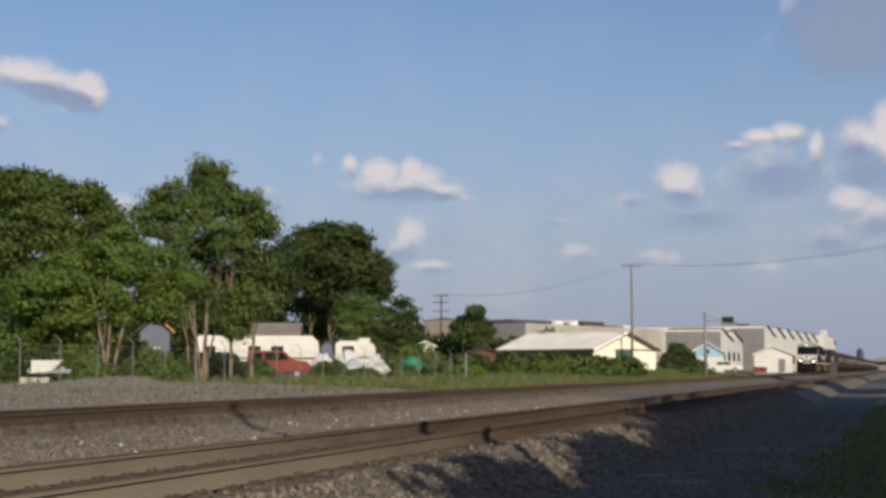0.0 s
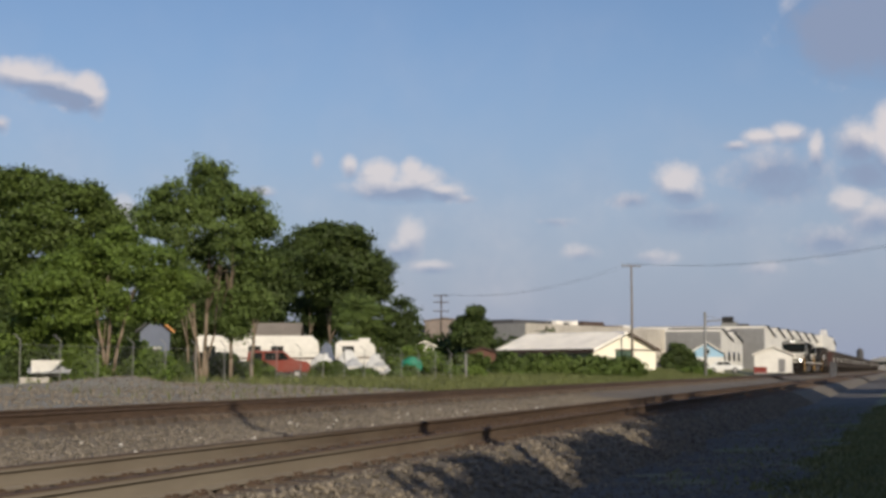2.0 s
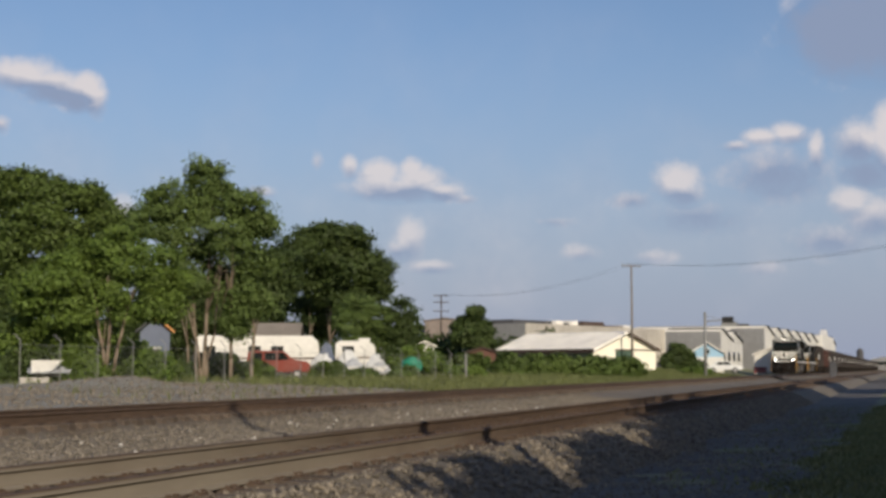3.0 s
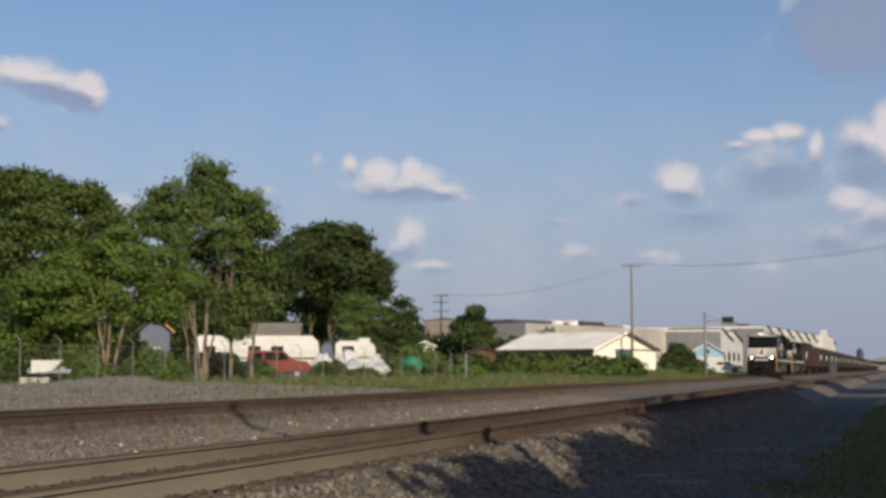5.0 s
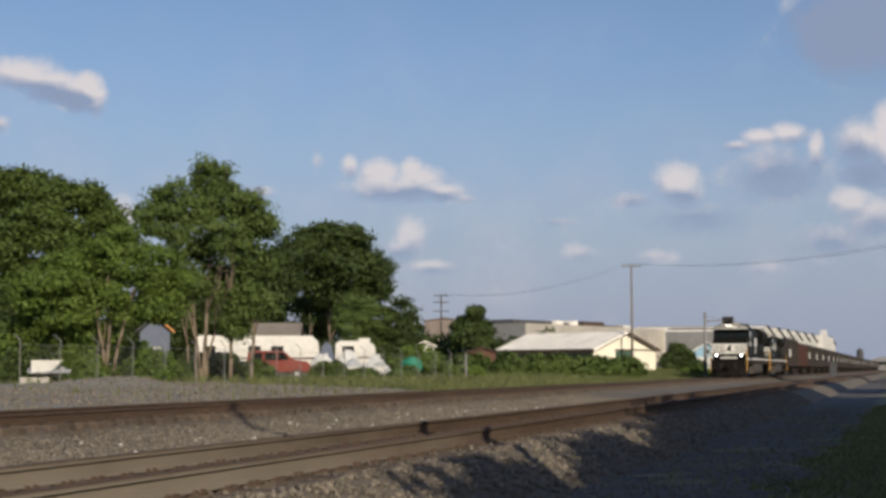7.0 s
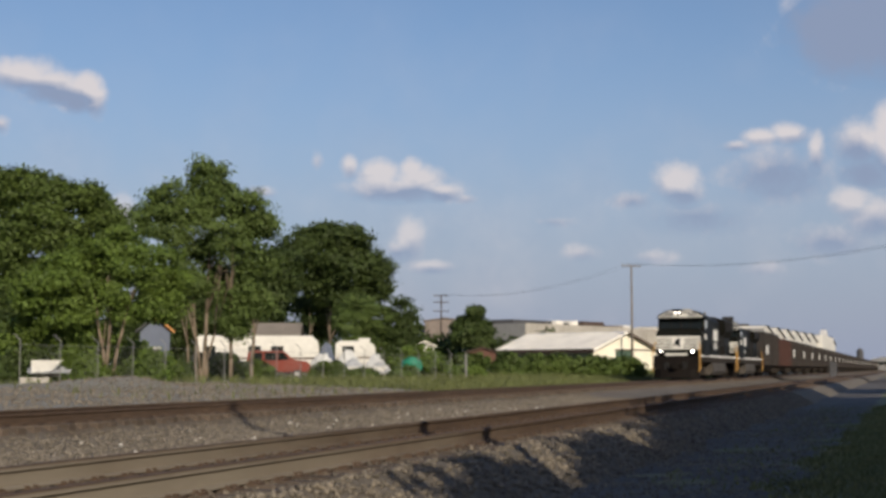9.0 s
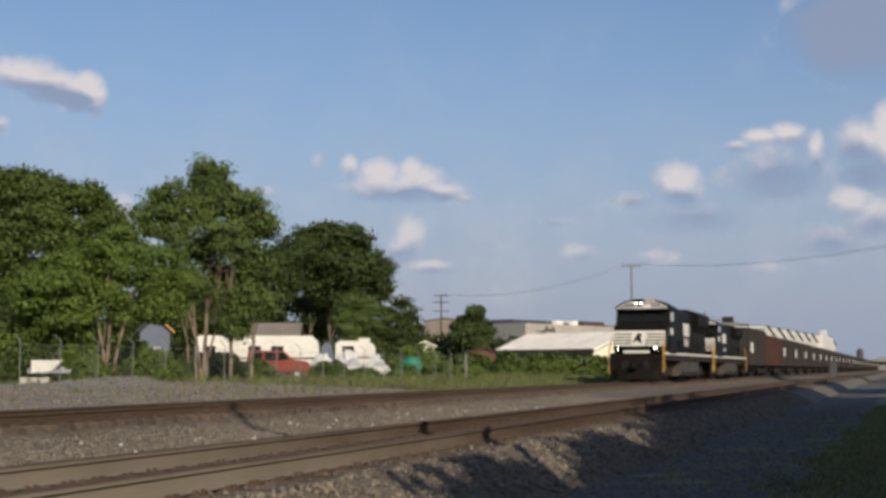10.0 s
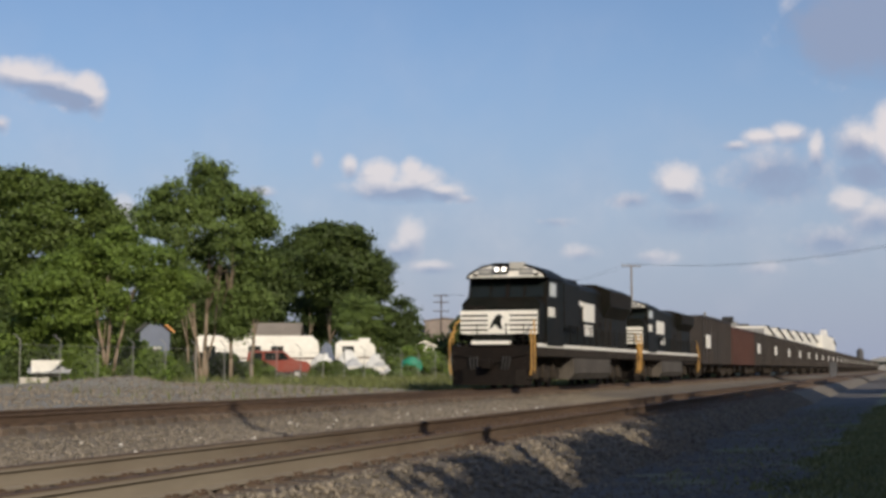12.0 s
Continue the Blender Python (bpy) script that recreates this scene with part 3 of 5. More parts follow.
def crown_leaves(rng, lobes, clump, per_clump, density, size):
    cs, ds = [], []
    for cx, cy, cz, rx, ry, rz in lobes:
        area = rx * rz * 3 + rx * ry + ry * rz
        n = max(6, int(area * density))
        d = rng.normal(0, 1, (n, 3))
        d /= np.linalg.norm(d, axis=1, keepdims=True)
        r = rng.uniform(0.72, 1.06, (n, 1))
        c = np.array([cx, cy, cz]) + d * r * np.array([rx, ry, rz])
        cr = clump * rng.uniform(0.5, 1.3, (n, 1))
        e = rng.normal(0, 1, (n, per_clump, 3))
        e /= np.linalg.norm(e, axis=2, keepdims=True)
        pts = c[:, None] + e * (cr[:, None] * rng.uniform(0.5, 1.1, (n, per_clump, 1))) * np.array([1.15, 1.15, 0.75])
        cs.append(pts.reshape(-1, 3))
        ds.append((e * 0.55 + d[:, None] * 0.85).reshape(-1, 3))
    return leaf_soup(rng, np.concatenate(cs), np.concatenate(ds), size)


def tree(name, x, y, z, lobes, stems, leaf, seed, label, category="tree", clump=0.55, per_clump=60, density=4.0, size=0.1, turn=-72.6, group="", s=1.0, boughs=()):
    """lobes: (across, deep, up, half width, half depth, half height); stems: (foot across, foot deep, head across, head deep, head up, radius)."""
    lobes = [tuple(q * s for q in l) for l in lobes]
    stems = [tuple(q * s for q in l) for l in stems]
    rng = np.random.default_rng(seed)
    rnd = random.Random(seed)
    ob = thing(name, pose(x, y, z, 0, 0, turn), label, category, group)
    if stems:
        bm = bmesh.new()
        for fx, fy, hx, hy, hz, r in stems:
            pts = [Vector((fx, fy, -0.15))]
            steps = 5
            for i in range(1, steps + 1):
                u = i / steps
                bend = 0.06 * hz * (1 - u)
                pts.append(Vector((fx + (hx - fx) * u ** 1.3 + rnd.uniform(-bend, bend) * 0.5, fy + (hy - fy) * u + rnd.uniform(-bend, bend) * 0.5, hz * u)))
            for i in range(steps):
                tube(bm, pts[i], pts[i + 1], r * (1 - 0.75 * i / steps), r * (1 - 0.75 * (i + 1) / steps), 7)
            near = sorted(lobes, key=lambda l: (l[0] - hx) ** 2 + (l[2] - hz) ** 2)[:4]
            for l in near:
                k = rnd.choice((2, 3, 4))
                tube(bm, pts[k], (l[0], l[1], l[2]), r * 0.4, r * 0.1, 5)
                for _ in range(3):
                    tube(bm, (l[0], l[1], l[2]), (l[0] + rnd.uniform(-1, 1) * l[3] * 0.8, l[1] + rnd.uniform(-1, 1) * l[4] * 0.8, l[2] + rnd.uniform(-0.2, 1) * l[5] * 0.8), r * 0.14, r * 0.04, 4)
        part("trunk", bm, M["bark"], ob, smooth=True)
    v, f = crown_leaves(rng, lobes, clump, per_clump, density, size)
    soup("crown", v, f, M[leaf], ob)
    for more, swing in boughs:
        v, f = crown_leaves(rng, more, clump, per_clump, density, size)
        SWAYING.append((soup("swaying_bough", v, f, M[leaf], ob), swing))
    return ob


SWAYING = []      # boughs that the wind moves, with how far they swing


def lobes_from(rnd, rows, deep=0.85):
    """Lobes given as (across, up, half width, half height, how far back), broken into smaller ones."""
    out = []
    for a, u, w, h, *back in rows:
        off = rnd.uniform(-0.5, 0.6) * w + (back[0] if back else 0.0)
        w, h = w * 0.93, h * 0.93
        out.append((a, off, u, w * 0.66, w * deep * 0.66, h * 0.66))
        for k in range(6):
            ang = 6.283 * (k + rnd.uniform(-0.35, 0.35)) / 6
            dp = rnd.uniform(-0.7, 0.4) + off / w / deep
            q = rnd.uniform(0.28, 0.44)
            out.append((a + math.cos(ang) * w * 0.66, dp * w * deep, u + math.sin(ang) * h * 0.66, w * q, w * q, h * q))
    return out


def build_trees():
    rnd = random.Random(3)
    # tall poplar-like tree with several stems, by the fence
    tree("tall_tree", 68.3, 33.7, -0.2, lobes_from(rnd, [(1.7, 9.1, 1.29, 1.05), (2.3, 8.3, 0.94, 0.70), (0.6, 7.7, 1.46, 0.76), (-1.2, 6.8, 1.29, 1.00, 0.2), (1.9, 6.7, 1.46, 0.94, 0.2), (0.7, 5.5, 1.46, 1.00, 0.5), (-1.2, 5.3, 0.88, 0.76, 0.5), (1.9, 4.3, 1.17, 0.94, 0.5), (1.1, 3.2, 0.70, 0.64, 0.5)]),
         [(-0.5, 0, -1.7, 0.5, 5.2, 0.085), (-0.7, 0.1, -1.2, 0.5, 6.0, 0.09), (-0.5, 0.2, -0.2, 0.6, 9.5, 0.12), (-0.3, 0.3, 0.4, 0.6, 7.0, 0.08), (0.9, 0.2, 0.8, 0.5, 7.5, 0.11), (-1.0, 0.1, -2.2, 0.4, 5.5, 0.07)],
         "leaf_pale", 11, "tall multi-stemmed green tree growing by a wire fence",
         boughs=((lobes_from(rnd, [(-0.4, 10.8, 1.00, 1.11), (0.4, 9.8, 1.29, 1.11), (-0.7, 9.2, 0.88, 0.82)]), 0.75), (lobes_from(rnd, [(-2.2, 9.6, 1.23, 0.94), (-3.1, 8.6, 1.05, 1.00), (-1.9, 8.1, 1.17, 1.00)]), 0.9)))
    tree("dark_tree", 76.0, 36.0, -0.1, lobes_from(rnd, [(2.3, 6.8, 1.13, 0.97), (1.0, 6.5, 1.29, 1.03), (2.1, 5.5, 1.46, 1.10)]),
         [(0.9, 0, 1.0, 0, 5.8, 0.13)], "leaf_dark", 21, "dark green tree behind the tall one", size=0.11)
    tree("bushy_tree", 58.6, 34.5, -0.15, lobes_from(rnd, [(-0.7, 6.1, 1.31, 0.89), (-2.0, 5.2, 1.31, 0.89), (2.3, 5.6, 1.26, 0.94), (0.3, 5.0, 1.57, 0.99), (3.1, 4.8, 0.94, 0.78), (-2.9, 4.3, 1.10, 0.89), (-1.2, 3.7, 1.52, 0.94), (1.5, 3.7, 1.44, 0.78), (-3.4, 3.1, 1.10, 1.05, 1.2), (2.9, 3.7, 0.94, 0.58), (-1.7, 2.4, 1.36, 0.84, 1.2), (-0.3, 2.2, 0.94, 0.73, 1.2), (2.4, 0.9, 0.89, 0.84), (-1.0, 0.9, 1.05, 0.89), (-4.1, 1.7, 1.05, 1.05, 1.2), (0.0, 0.5, 0.63, 0.52)]),
         [(0.3, 0, -0.3, 0, 4.5, 0.1), (0.5, 0, 1.5, 0, 4.6, 0.1), (0.4, 0.1, 0.3, 0.1, 5.2, 0.11)],
         "leaf_light", 12, "light green bushy tree beside the gravel", size=0.095, clump=0.5,
         boughs=((lobes_from(rnd, [(0.9, 6.6, 1.31, 0.89)]), 0.7),))
    tree("broad_tree", 104.2, 68.9, -1.5, lobes_from(rnd, [(0.5, 17.2, 2.79, 1.35), (-2.9, 16.7, 2.88, 1.92), (3.6, 16.2, 2.02, 1.25), (5.8, 16.4, 1.06, 0.86), (6.6, 14.7, 1.83, 1.54), (7.8, 13.5, 1.06, 1.06), (1.4, 13.8, 3.36, 2.02), (-1.7, 12.4, 2.88, 2.31), (4.6, 12.2, 2.79, 2.02), (0.0, 9.8, 2.88, 2.02), (3.1, 8.8, 2.88, 2.02), (-1.2, 6.6, 2.40, 2.02), (6.0, 9.8, 2.40, 1.92)]),
         [(0, 0, 0.4, 0, 8.5, 0.3), (0.3, 0, 2.4, 0.3, 7.5, 0.2)], "leaf_mid", 13, "broad green tree behind the yard", clump=1.0, size=0.2, per_clump=40)
    tree("round_tree", 131.0, 52.0, 0.2, lobes_from(rnd, [(-0.5, 13.3, 2.60, 1.41), (1.8, 12.8, 1.95, 1.52), (-2.7, 12.6, 2.06, 1.52), (3.7, 10.4, 1.90, 1.84), (0.6, 10.9, 2.98, 1.95), (-2.7, 10.0, 2.71, 1.95), (3.6, 8.2, 1.95, 1.63, 1.5), (0.1, 8.2, 3.25, 1.84, 1.5), (-4.4, 10.9, 1.73, 1.52), (-4.8, 8.8, 2.06, 1.73, 1.5), (-2.4, 6.4, 2.60, 1.52, 6.5), (1.2, 6.4, 2.71, 1.52, 6.5), (-1.6, 4.7, 2.98, 1.08, 6.5)]),
         [(-0.6, 2.5, -0.4, 3.0, 8.0, 0.17), (-2.3, 3.0, -2.6, 3.5, 6.5, 0.1)], "leaf_dark", 14, "round-crowned dark green tree over the yard", clump=0.9, size=0.18, per_clump=44)
    tree("yard_tree", 146.7, 69.5, 0.1, lobes_from(rnd, [(-1.5, 8.4, 2.4, 1.8), (1.2, 8.8, 2.2, 1.6), (-0.4, 6.2, 3.2, 1.8), (2.6, 6.4, 2.4, 1.7), (-2.6, 5.0, 2.2, 1.6), (0.6, 4.2, 3.0, 1.3), (3.2, 4.2, 2.0, 1.3)]),
         [(0, 0, 0.2, 0, 7.5, 0.25)], "leaf_dark", 20, "dark green tree behind the motor home", clump=0.95, size=0.22, per_clump=34, s=1.16)
    tree("shade_tree", 134.7, 71.5, 0.1, lobes_from(rnd, [(-1.0, 8.6, 2.6, 1.8), (1.8, 8.0, 2.4, 1.7), (-2.4, 6.2, 2.4, 1.7), (0.6, 5.8, 3.0, 1.8), (3.0, 5.2, 2.2, 1.6), (-0.8, 3.8, 2.8, 1.5), (2.2, 3.2, 2.4, 1.4), (-3.0, 3.4, 2.0, 1.5)]),
         [(0, 0, 0.2, 0, 7.5, 0.25)], "leaf_dark", 22, "dark green tree far behind the yard", clump=0.95, size=0.22, per_clump=34)
    tree("scrub_tree", 122.5, 45.1, 0.2, lobes_from(rnd, [(-1.0, 5.9, 2.01, 1.41), (0.6, 5.2, 1.51, 1.31), (-1.8, 4.4, 1.81, 1.41), (0.3, 3.2, 2.01, 1.41), (-1.3, 2.2, 1.81, 1.31)]),
         [(-0.8, 0, -0.9, 0, 3.4, 0.12), (0, 0, 0.2, 0, 2.6, 0.1)], "leaf_pale", 15, "low scrubby green tree at the yard's edge")
    tree("small_tree", 124.0, 42.3, 0.3, lobes_from(rnd, [(-0.3, 5.7, 1.41, 1.31), (0.5, 4.3, 1.01, 1.11), (-1.1, 4.4, 1.21, 1.26), (-0.1, 2.8, 1.61, 1.31)]),
         [(0, 0, 0, 0, 4.2, 0.12)], "leaf_dark", 16, "small dark green tree behind the fence")
    tree("distant_tree", 183.0, 53.0, 0.6, lobes_from(rnd, [(0.1, 7.4, 0.95, 0.88), (-0.7, 5.9, 2.05, 1.25), (1.0, 5.1, 1.47, 1.17), (-1.5, 4.2, 1.61, 0.95), (0.8, 3.6, 1.76, 0.95)]),
         [(0, 0, 0, 0, 6.0, 0.15)], "leaf_dark", 17, "slender dark green tree beside the warehouse", size=0.24, clump=0.7)
    tree("shrub", 172.0, 25.0, 0.4, lobes_from(rnd, [(0.0, 2.2, 1.3, 1.2), (-0.9, 1.3, 1.2, 1.1), (0.9, 1.3, 1.3, 1.1), (1.9, 0.6, 1.3, 0.7)]),
         [(0, 0, 0, 0, 2.0, 0.08)], "leaf_dark", 18, "dark rounded shrub beside the storage building", "shrub", size=0.2)
    hedge = []
    for i in range(34):
        a = -7.2 + 13.4 * i / 33
        h = 1.75 - 0.25 * i / 33 + rnd.uniform(-0.25, 0.2)
        hedge.append((a, rnd.uniform(-0.6, 0.6), h * 0.45, 0.75, 0.8, h * 0.55))
    tree("hedge", 118.5, 25.6, 0.0, hedge, [], "leaf_mid", 19, "dense low green hedge along the railway", "hedge", density=6, size=0.17, turn=-38)

# ---- buildings ----


def storage_building():
    b = thing("storage_building", pose(148.0, 30.2, 0.35, 0, 0, -35.0), "low cream storage building with a pale metal gable roof", "building")
    w, l, e, a = 9.0, 15.0, 2.45, 4.15
    bm = bmesh.new()
    prism(bm, [(0, 0), (w, 0), (w, e), (w / 2, a), (0, e)], 0.0, 0.2, "y")
    part("gable_wall", bm, M["cream_siding"], b, "cream ribbed metal gable wall")
    bm = bmesh.new()
    prism(bm, [(0, 0), (w, 0), (w, e), (w / 2, a), (0, e)], l - 0.2, l, "y")
    part("gable_wall", bm, M["cream_siding"], b)
    # The side walls' shade is put into their grey colour.
    for x in (0.0, w - 0.2):
        bm = bmesh.new()
        box(bm, x, x + 0.2, 0.2, l - 0.2, 0, e - 0.05)
        part("side_wall", bm, M["grey_wall"], b, "side wall with its shade put into the grey colour")
    for s in (0, 1):
        bm = bmesh.new()
        p0, p1 = ((-0.35, e - 0.12), (w / 2, a + 0.06)) if s == 0 else ((w / 2, a + 0.06), (w + 0.35, e - 0.12))
        prism(bm, [p0, p1, (p1[0], p1[1] + 0.12), (p0[0], p0[1] + 0.12)], -0.4, l + 0.4, "y")
        slope = part("roof", bm, M["roof_pale"], b, "pale standing-seam metal roof")
        for i in range(16):
            bm = bmesh.new()
            y = -0.3 + i * (l + 0.6) / 15
            prism(bm, [(p0[0], p0[1] + 0.12), (p1[0], p1[1] + 0.12), (p1[0], p1[1] + 0.16), (p0[0], p0[1] + 0.16)], y - 0.03, y + 0.03, "y")
            part("roof_seam", bm, M["roof_pale"], slope)
        bm = bmesh.new()
        prism(bm, [(p0[0], p0[1] - 0.14), (p1[0], p1[1] - 0.14), (p1[0], p1[1] + 0.1), (p0[0], p0[1] + 0.1)], -0.47, -0.41, "y")
        part("verge_board", bm, M["brown_trim"] if s else M["roof_pale"], b)
    bm = bmesh.new()
    box(bm, -0.45, -0.36, -0.4, l + 0.4, e - 0.35, e + 0.02)
    part("fascia", bm, M["brown_trim"], b, "dark brown eave fascia")
    bm = bmesh.new()
    box(bm, 3.1, 5.6, -0.06, 0.0, 0.0, 2.3, 0.01)
    door = part("garage_door", bm, M["green_door"], b, "dull green roller door")
    for i in range(5):
        bm = bmesh.new()
        box(bm, 3.15, 5.55, -0.075, -0.06, 0.05 + i * 0.45, 0.45 + i * 0.45)
        part("panel", bm, M["green_door"], door)
    bm = bmesh.new()
    box(bm, 3.0, 9.0, -0.04, -0.003, 2.3, 2.45)
    part("door_head", bm, M["brown_trim"], b)
    bm = bmesh.new()
    box(bm, -0.02, w + 0.02, -0.02, -0.002, 0, 0.22)
    part("plinth", bm, M["grey_wall"], b)
    for i in range(24):
        bm = bmesh.new()
        x = 0.15 + i * 0.375
        top = e - 0.15 + (a - e) * (1 - abs(x - w / 2) / (w / 2)) - 0.1
        z0 = 2.46 if 2.95 < x < 5.7 else 0.22
        box(bm, x - 0.02, x + 0.02, -0.022, -0.001, z0, top)
        part("siding_rib", bm, M["cream_siding"], b)


def flat_warehouse():
    # pale tilt-up wall behind the storage building, with roof units
    b = thing("warehouse", pose(252.7, 63.75, 0.6, 0, 0, -19.3), "long low warehouse with pale concrete walls and rooftop units", "building")
    l, h = 62.5, 8.25
    bm = bmesh.new()
    box(bm, 0, l, 0, 40, 0, h - 0.3)
    part("hall", bm, M["concrete_wall"], b)
    for i in range(10):
        bm = bmesh.new()
        box(bm, i * l / 10 + 0.04, (i + 1) * l / 10 - 0.04, -0.12, -0.002, 0, h)
        part("wall_panel", bm, M["concrete_wall"], b)
    # End panels: darker grey than the front, with shade put into the colour.
    for i in range(6):
        bm = bmesh.new()
        box(bm, -0.12, -0.002, i * 40 / 6 + 0.04, (i + 1) * 40 / 6 - 0.04, 0, h)
        part("wall_panel", bm, M["grey_wall"], b, "wall panel with its shade put into the grey colour")
    for x, y, w, d, hh, k in ((0.5, 3, 13, 5, 0.75, "dark_roof"), (15, 3, 2.5, 3, 0.9, "roof_pale"), (18, 3.4, 2, 2, 0.6, "dark_roof"), (20.5, 3, 2.2, 2.2, 1.0, "roof_pale"), (24.8, 3, 7.6, 4, 1.0, "brown_trim"), (32.6, 3, 7.4, 3, 0.4, "brown_trim"), (40.2, 3, 3.3, 3, 0.6, "white_wall")):
        bm = bmesh.new()
        box(bm, x, x + w, y, y + d, h - 0.3, h + hh, 0.05)
        part("roof_unit", bm, M[k], b)


def sawtooth_factory():
    b = thing("factory", pose(300.0, 26.5, 0.3, 0, 0, -3.8), "grey and white factory hall with a saw-tooth roof", "building")
    h = 8.4
    bm = bmesh.new()
    box(bm, 0, 126, 0, 26, 0, h - 1.6)
    part("hall", bm, M["white_wall"], b)
    bm = bmesh.new()
    box(bm, -0.3, -0.003, 0.0, 6.6, 0, h + 0.2)
    part("front_wall", bm, M["grey_wall"], b, "grey panel front wall")
    bm = bmesh.new()
    box(bm, -30, -0.31, 6.6, 12.4, 0, h - 0.4)
    part("low_block", bm, M["grey_wall"], b, "grey lower block")
    for i in range(9):
        x = i * 14.0
        bm = bmesh.new()
        prism(bm, [(x, h - 1.6), (x + 13.9, h - 1.6), (x + 13.9, h - 1.4), (x + 3.0, h + 0.6), (x, h + 0.6)], -0.05, 26, "y")
        tooth = part("roof_tooth", bm, M["white_wall"], b)
        bm = bmesh.new()
        prism(bm, [(x + 13.9, h - 1.38), (x + 13.9, h - 1.2), (x + 3.0, h + 0.8), (x + 3.0, h + 0.62)], -0.4, 26, "y")
        part("roof_slope", bm, M["dark_roof"], tooth, "dark roof slope")
        bm = bmesh.new()
        box(bm, x + 2, x + 4.5, 6, 9, h + 0.6, h + 1.6, 0.05)
        part("roof_vent", bm, M["dark_roof"] if i % 2 else M["galv"], tooth)
    bm = bmesh.new()
    prism(bm, [(84, 0), (108, 0), (108, h + 0.2), (95, h + 0.5), (93, h + 2.2), (89, h + 0.6), (84, h + 0.6)], -1.5, -0.06, "y")
    part("tower", bm, M["white_wall"], b, "white end block with a peaked top")
    for i in range(16):
        bm = bmesh.new()
        x = 4 + i * 7.2
        box(bm, x, x + 3.0, -0.07, -0.002, 1.6, 3.6)
        part("window", bm, M["glass_dark"], b)


def tooth_shed():
    b = thing("workshop_hall", pose(243.0, 28.5, 0.3), "grey workshop hall with white side and saw-tooth roof", "building")
    h = 6.3
    bm = bmesh.new()
    box(bm, 0.3, 34, 0, 9, 0, h - 1.2)
    part("hall", bm, M["white_wall"], b)
    bm = bmesh.new()
    box(bm, 0, 0.297, 0.0, 9.0, 0, h + 0.3)
    part("front_wall", bm, M["grey_wall"], b, "grey panel front wall")
    for i in range(2):
        x = 0.35 + i * 16.8
        bm = bmesh.new()
        prism(bm, [(x, h - 1.2), (x + 16.7, h - 1.2), (x + 16.7, h - 1.1), (x + 2.0, h + 0.6), (x, h + 0.6)], -0.05, 9, "y")
        tooth = part("roof_tooth", bm, M["white_wall"], b)
        bm = bmesh.new()
        prism(bm, [(x + 16.7, h - 1.08), (x + 16.7, h - 0.8), (x + 2.0, h + 0.9), (x + 2.0, h + 0.62)], -0.3, 9, "y")
        part("roof_slope", bm, M["dark_roof"], tooth, "dark roof slope")
    for i in range(4):
        bm = bmesh.new()
        box(bm, 3 + i * 7.5, 6 + i * 7.5, -0.07, -0.002, 1.8, 3.4)
        part("window", bm, M["glass_dark"], b)


def gable_house(name, x, y, z, turn, w, l, e, a, wall, roof, label, openings, other_roof=""):
    b = thing(name, pose(x, y, z, 0, 0, turn), label, "house")
    bm = bmesh.new()
    prism(bm, [(0, 0), (w, 0), (w, e), (w / 2, a), (0, e)], 0.0, l, "y")
    part("wall", bm, M[wall], b)
    for s in (0, 1):
        p0, p1 = ((-0.3, e - 0.1), (w / 2, a + 0.06)) if s == 0 else ((w / 2, a + 0.06), (w + 0.3, e - 0.1))
        bm = bmesh.new()
        prism(bm, [p0, p1, (p1[0], p1[1] + 0.15), (p0[0], p0[1] + 0.15)], -0.35, l + 0.35, "y")
        part("roof", bm, M[other_roof if other_roof and s == 0 else roof], b)
    for kind, x0, x1, z0, z1, mat in openings:
        bm = bmesh.new()
        box(bm, x0, x1, -0.06, -0.002, z0, z1, 0.01)
        o = part(kind, bm, M[mat], b)
        for piece, z0, z1 in (("head_frame", z1, z1 + 0.1), ("sill", z0 - 0.08, z0)):
            bm = bmesh.new()
            box(bm, x0 - 0.08, x1 + 0.08, -0.09, -0.003, z0, z1)
            part(piece, bm, M["white_wall"], o)
    return b


def build_buildings():
    storage_building()
    flat_warehouse()
    sawtooth_factory()
    gable_house("blue_house", 191.3, 26.3, 0.3, -82.8, 4.2, 9.0, 2.5, 3.75, "blue_siding", "roof_pale", "small light blue gabled house with a white lower wall",
                [("window", 1.7, 2.4, 2.4, 3.0, "glass_dark"), ("lower_wall", 0.0, 4.2, 0.1, 1.9, "white_wall")])
    gable_house("cream_house", 214.2, 20.4, 0.2, -84.6, 5.3, 10.0, 2.6, 3.65, "white_wall", "roof_pale", "cream gabled house beside the crossing",
                [("door", 3.4, 4.3, 0.1, 2.0, "grey_wall")])
    gable_house("yard_house", 120.3, 51.3, 0.2, 17.4, 5.3, 4.4, 2.9, 4.5, "grey_wall", "dull_roof", "grey house with a dull grey-brown gabled roof behind the yard",
                [("window", 2.0, 3.2, 1.0, 2.0, "glass_dark")])
    tooth_shed()
    gable_house("brick_shed", 160.6, 47.1, 0.4, -72.0, 3.0, 5.0, 2.3, 2.7, "brick_dark", "brown_trim", "low dark red brick shed with a pale window", [("window", 0.9, 1.9, 0.8, 1.6, "white_wall")])
    gable_house("white_shed", 169.5, 56.6, 0.5, -72.0, 2.4, 5.0, 3.0, 3.5, "white_wall", "roof_pale", "small white shed behind bushes", [("door", 0.8, 1.6, 0.1, 2.0, "grey_wall")])
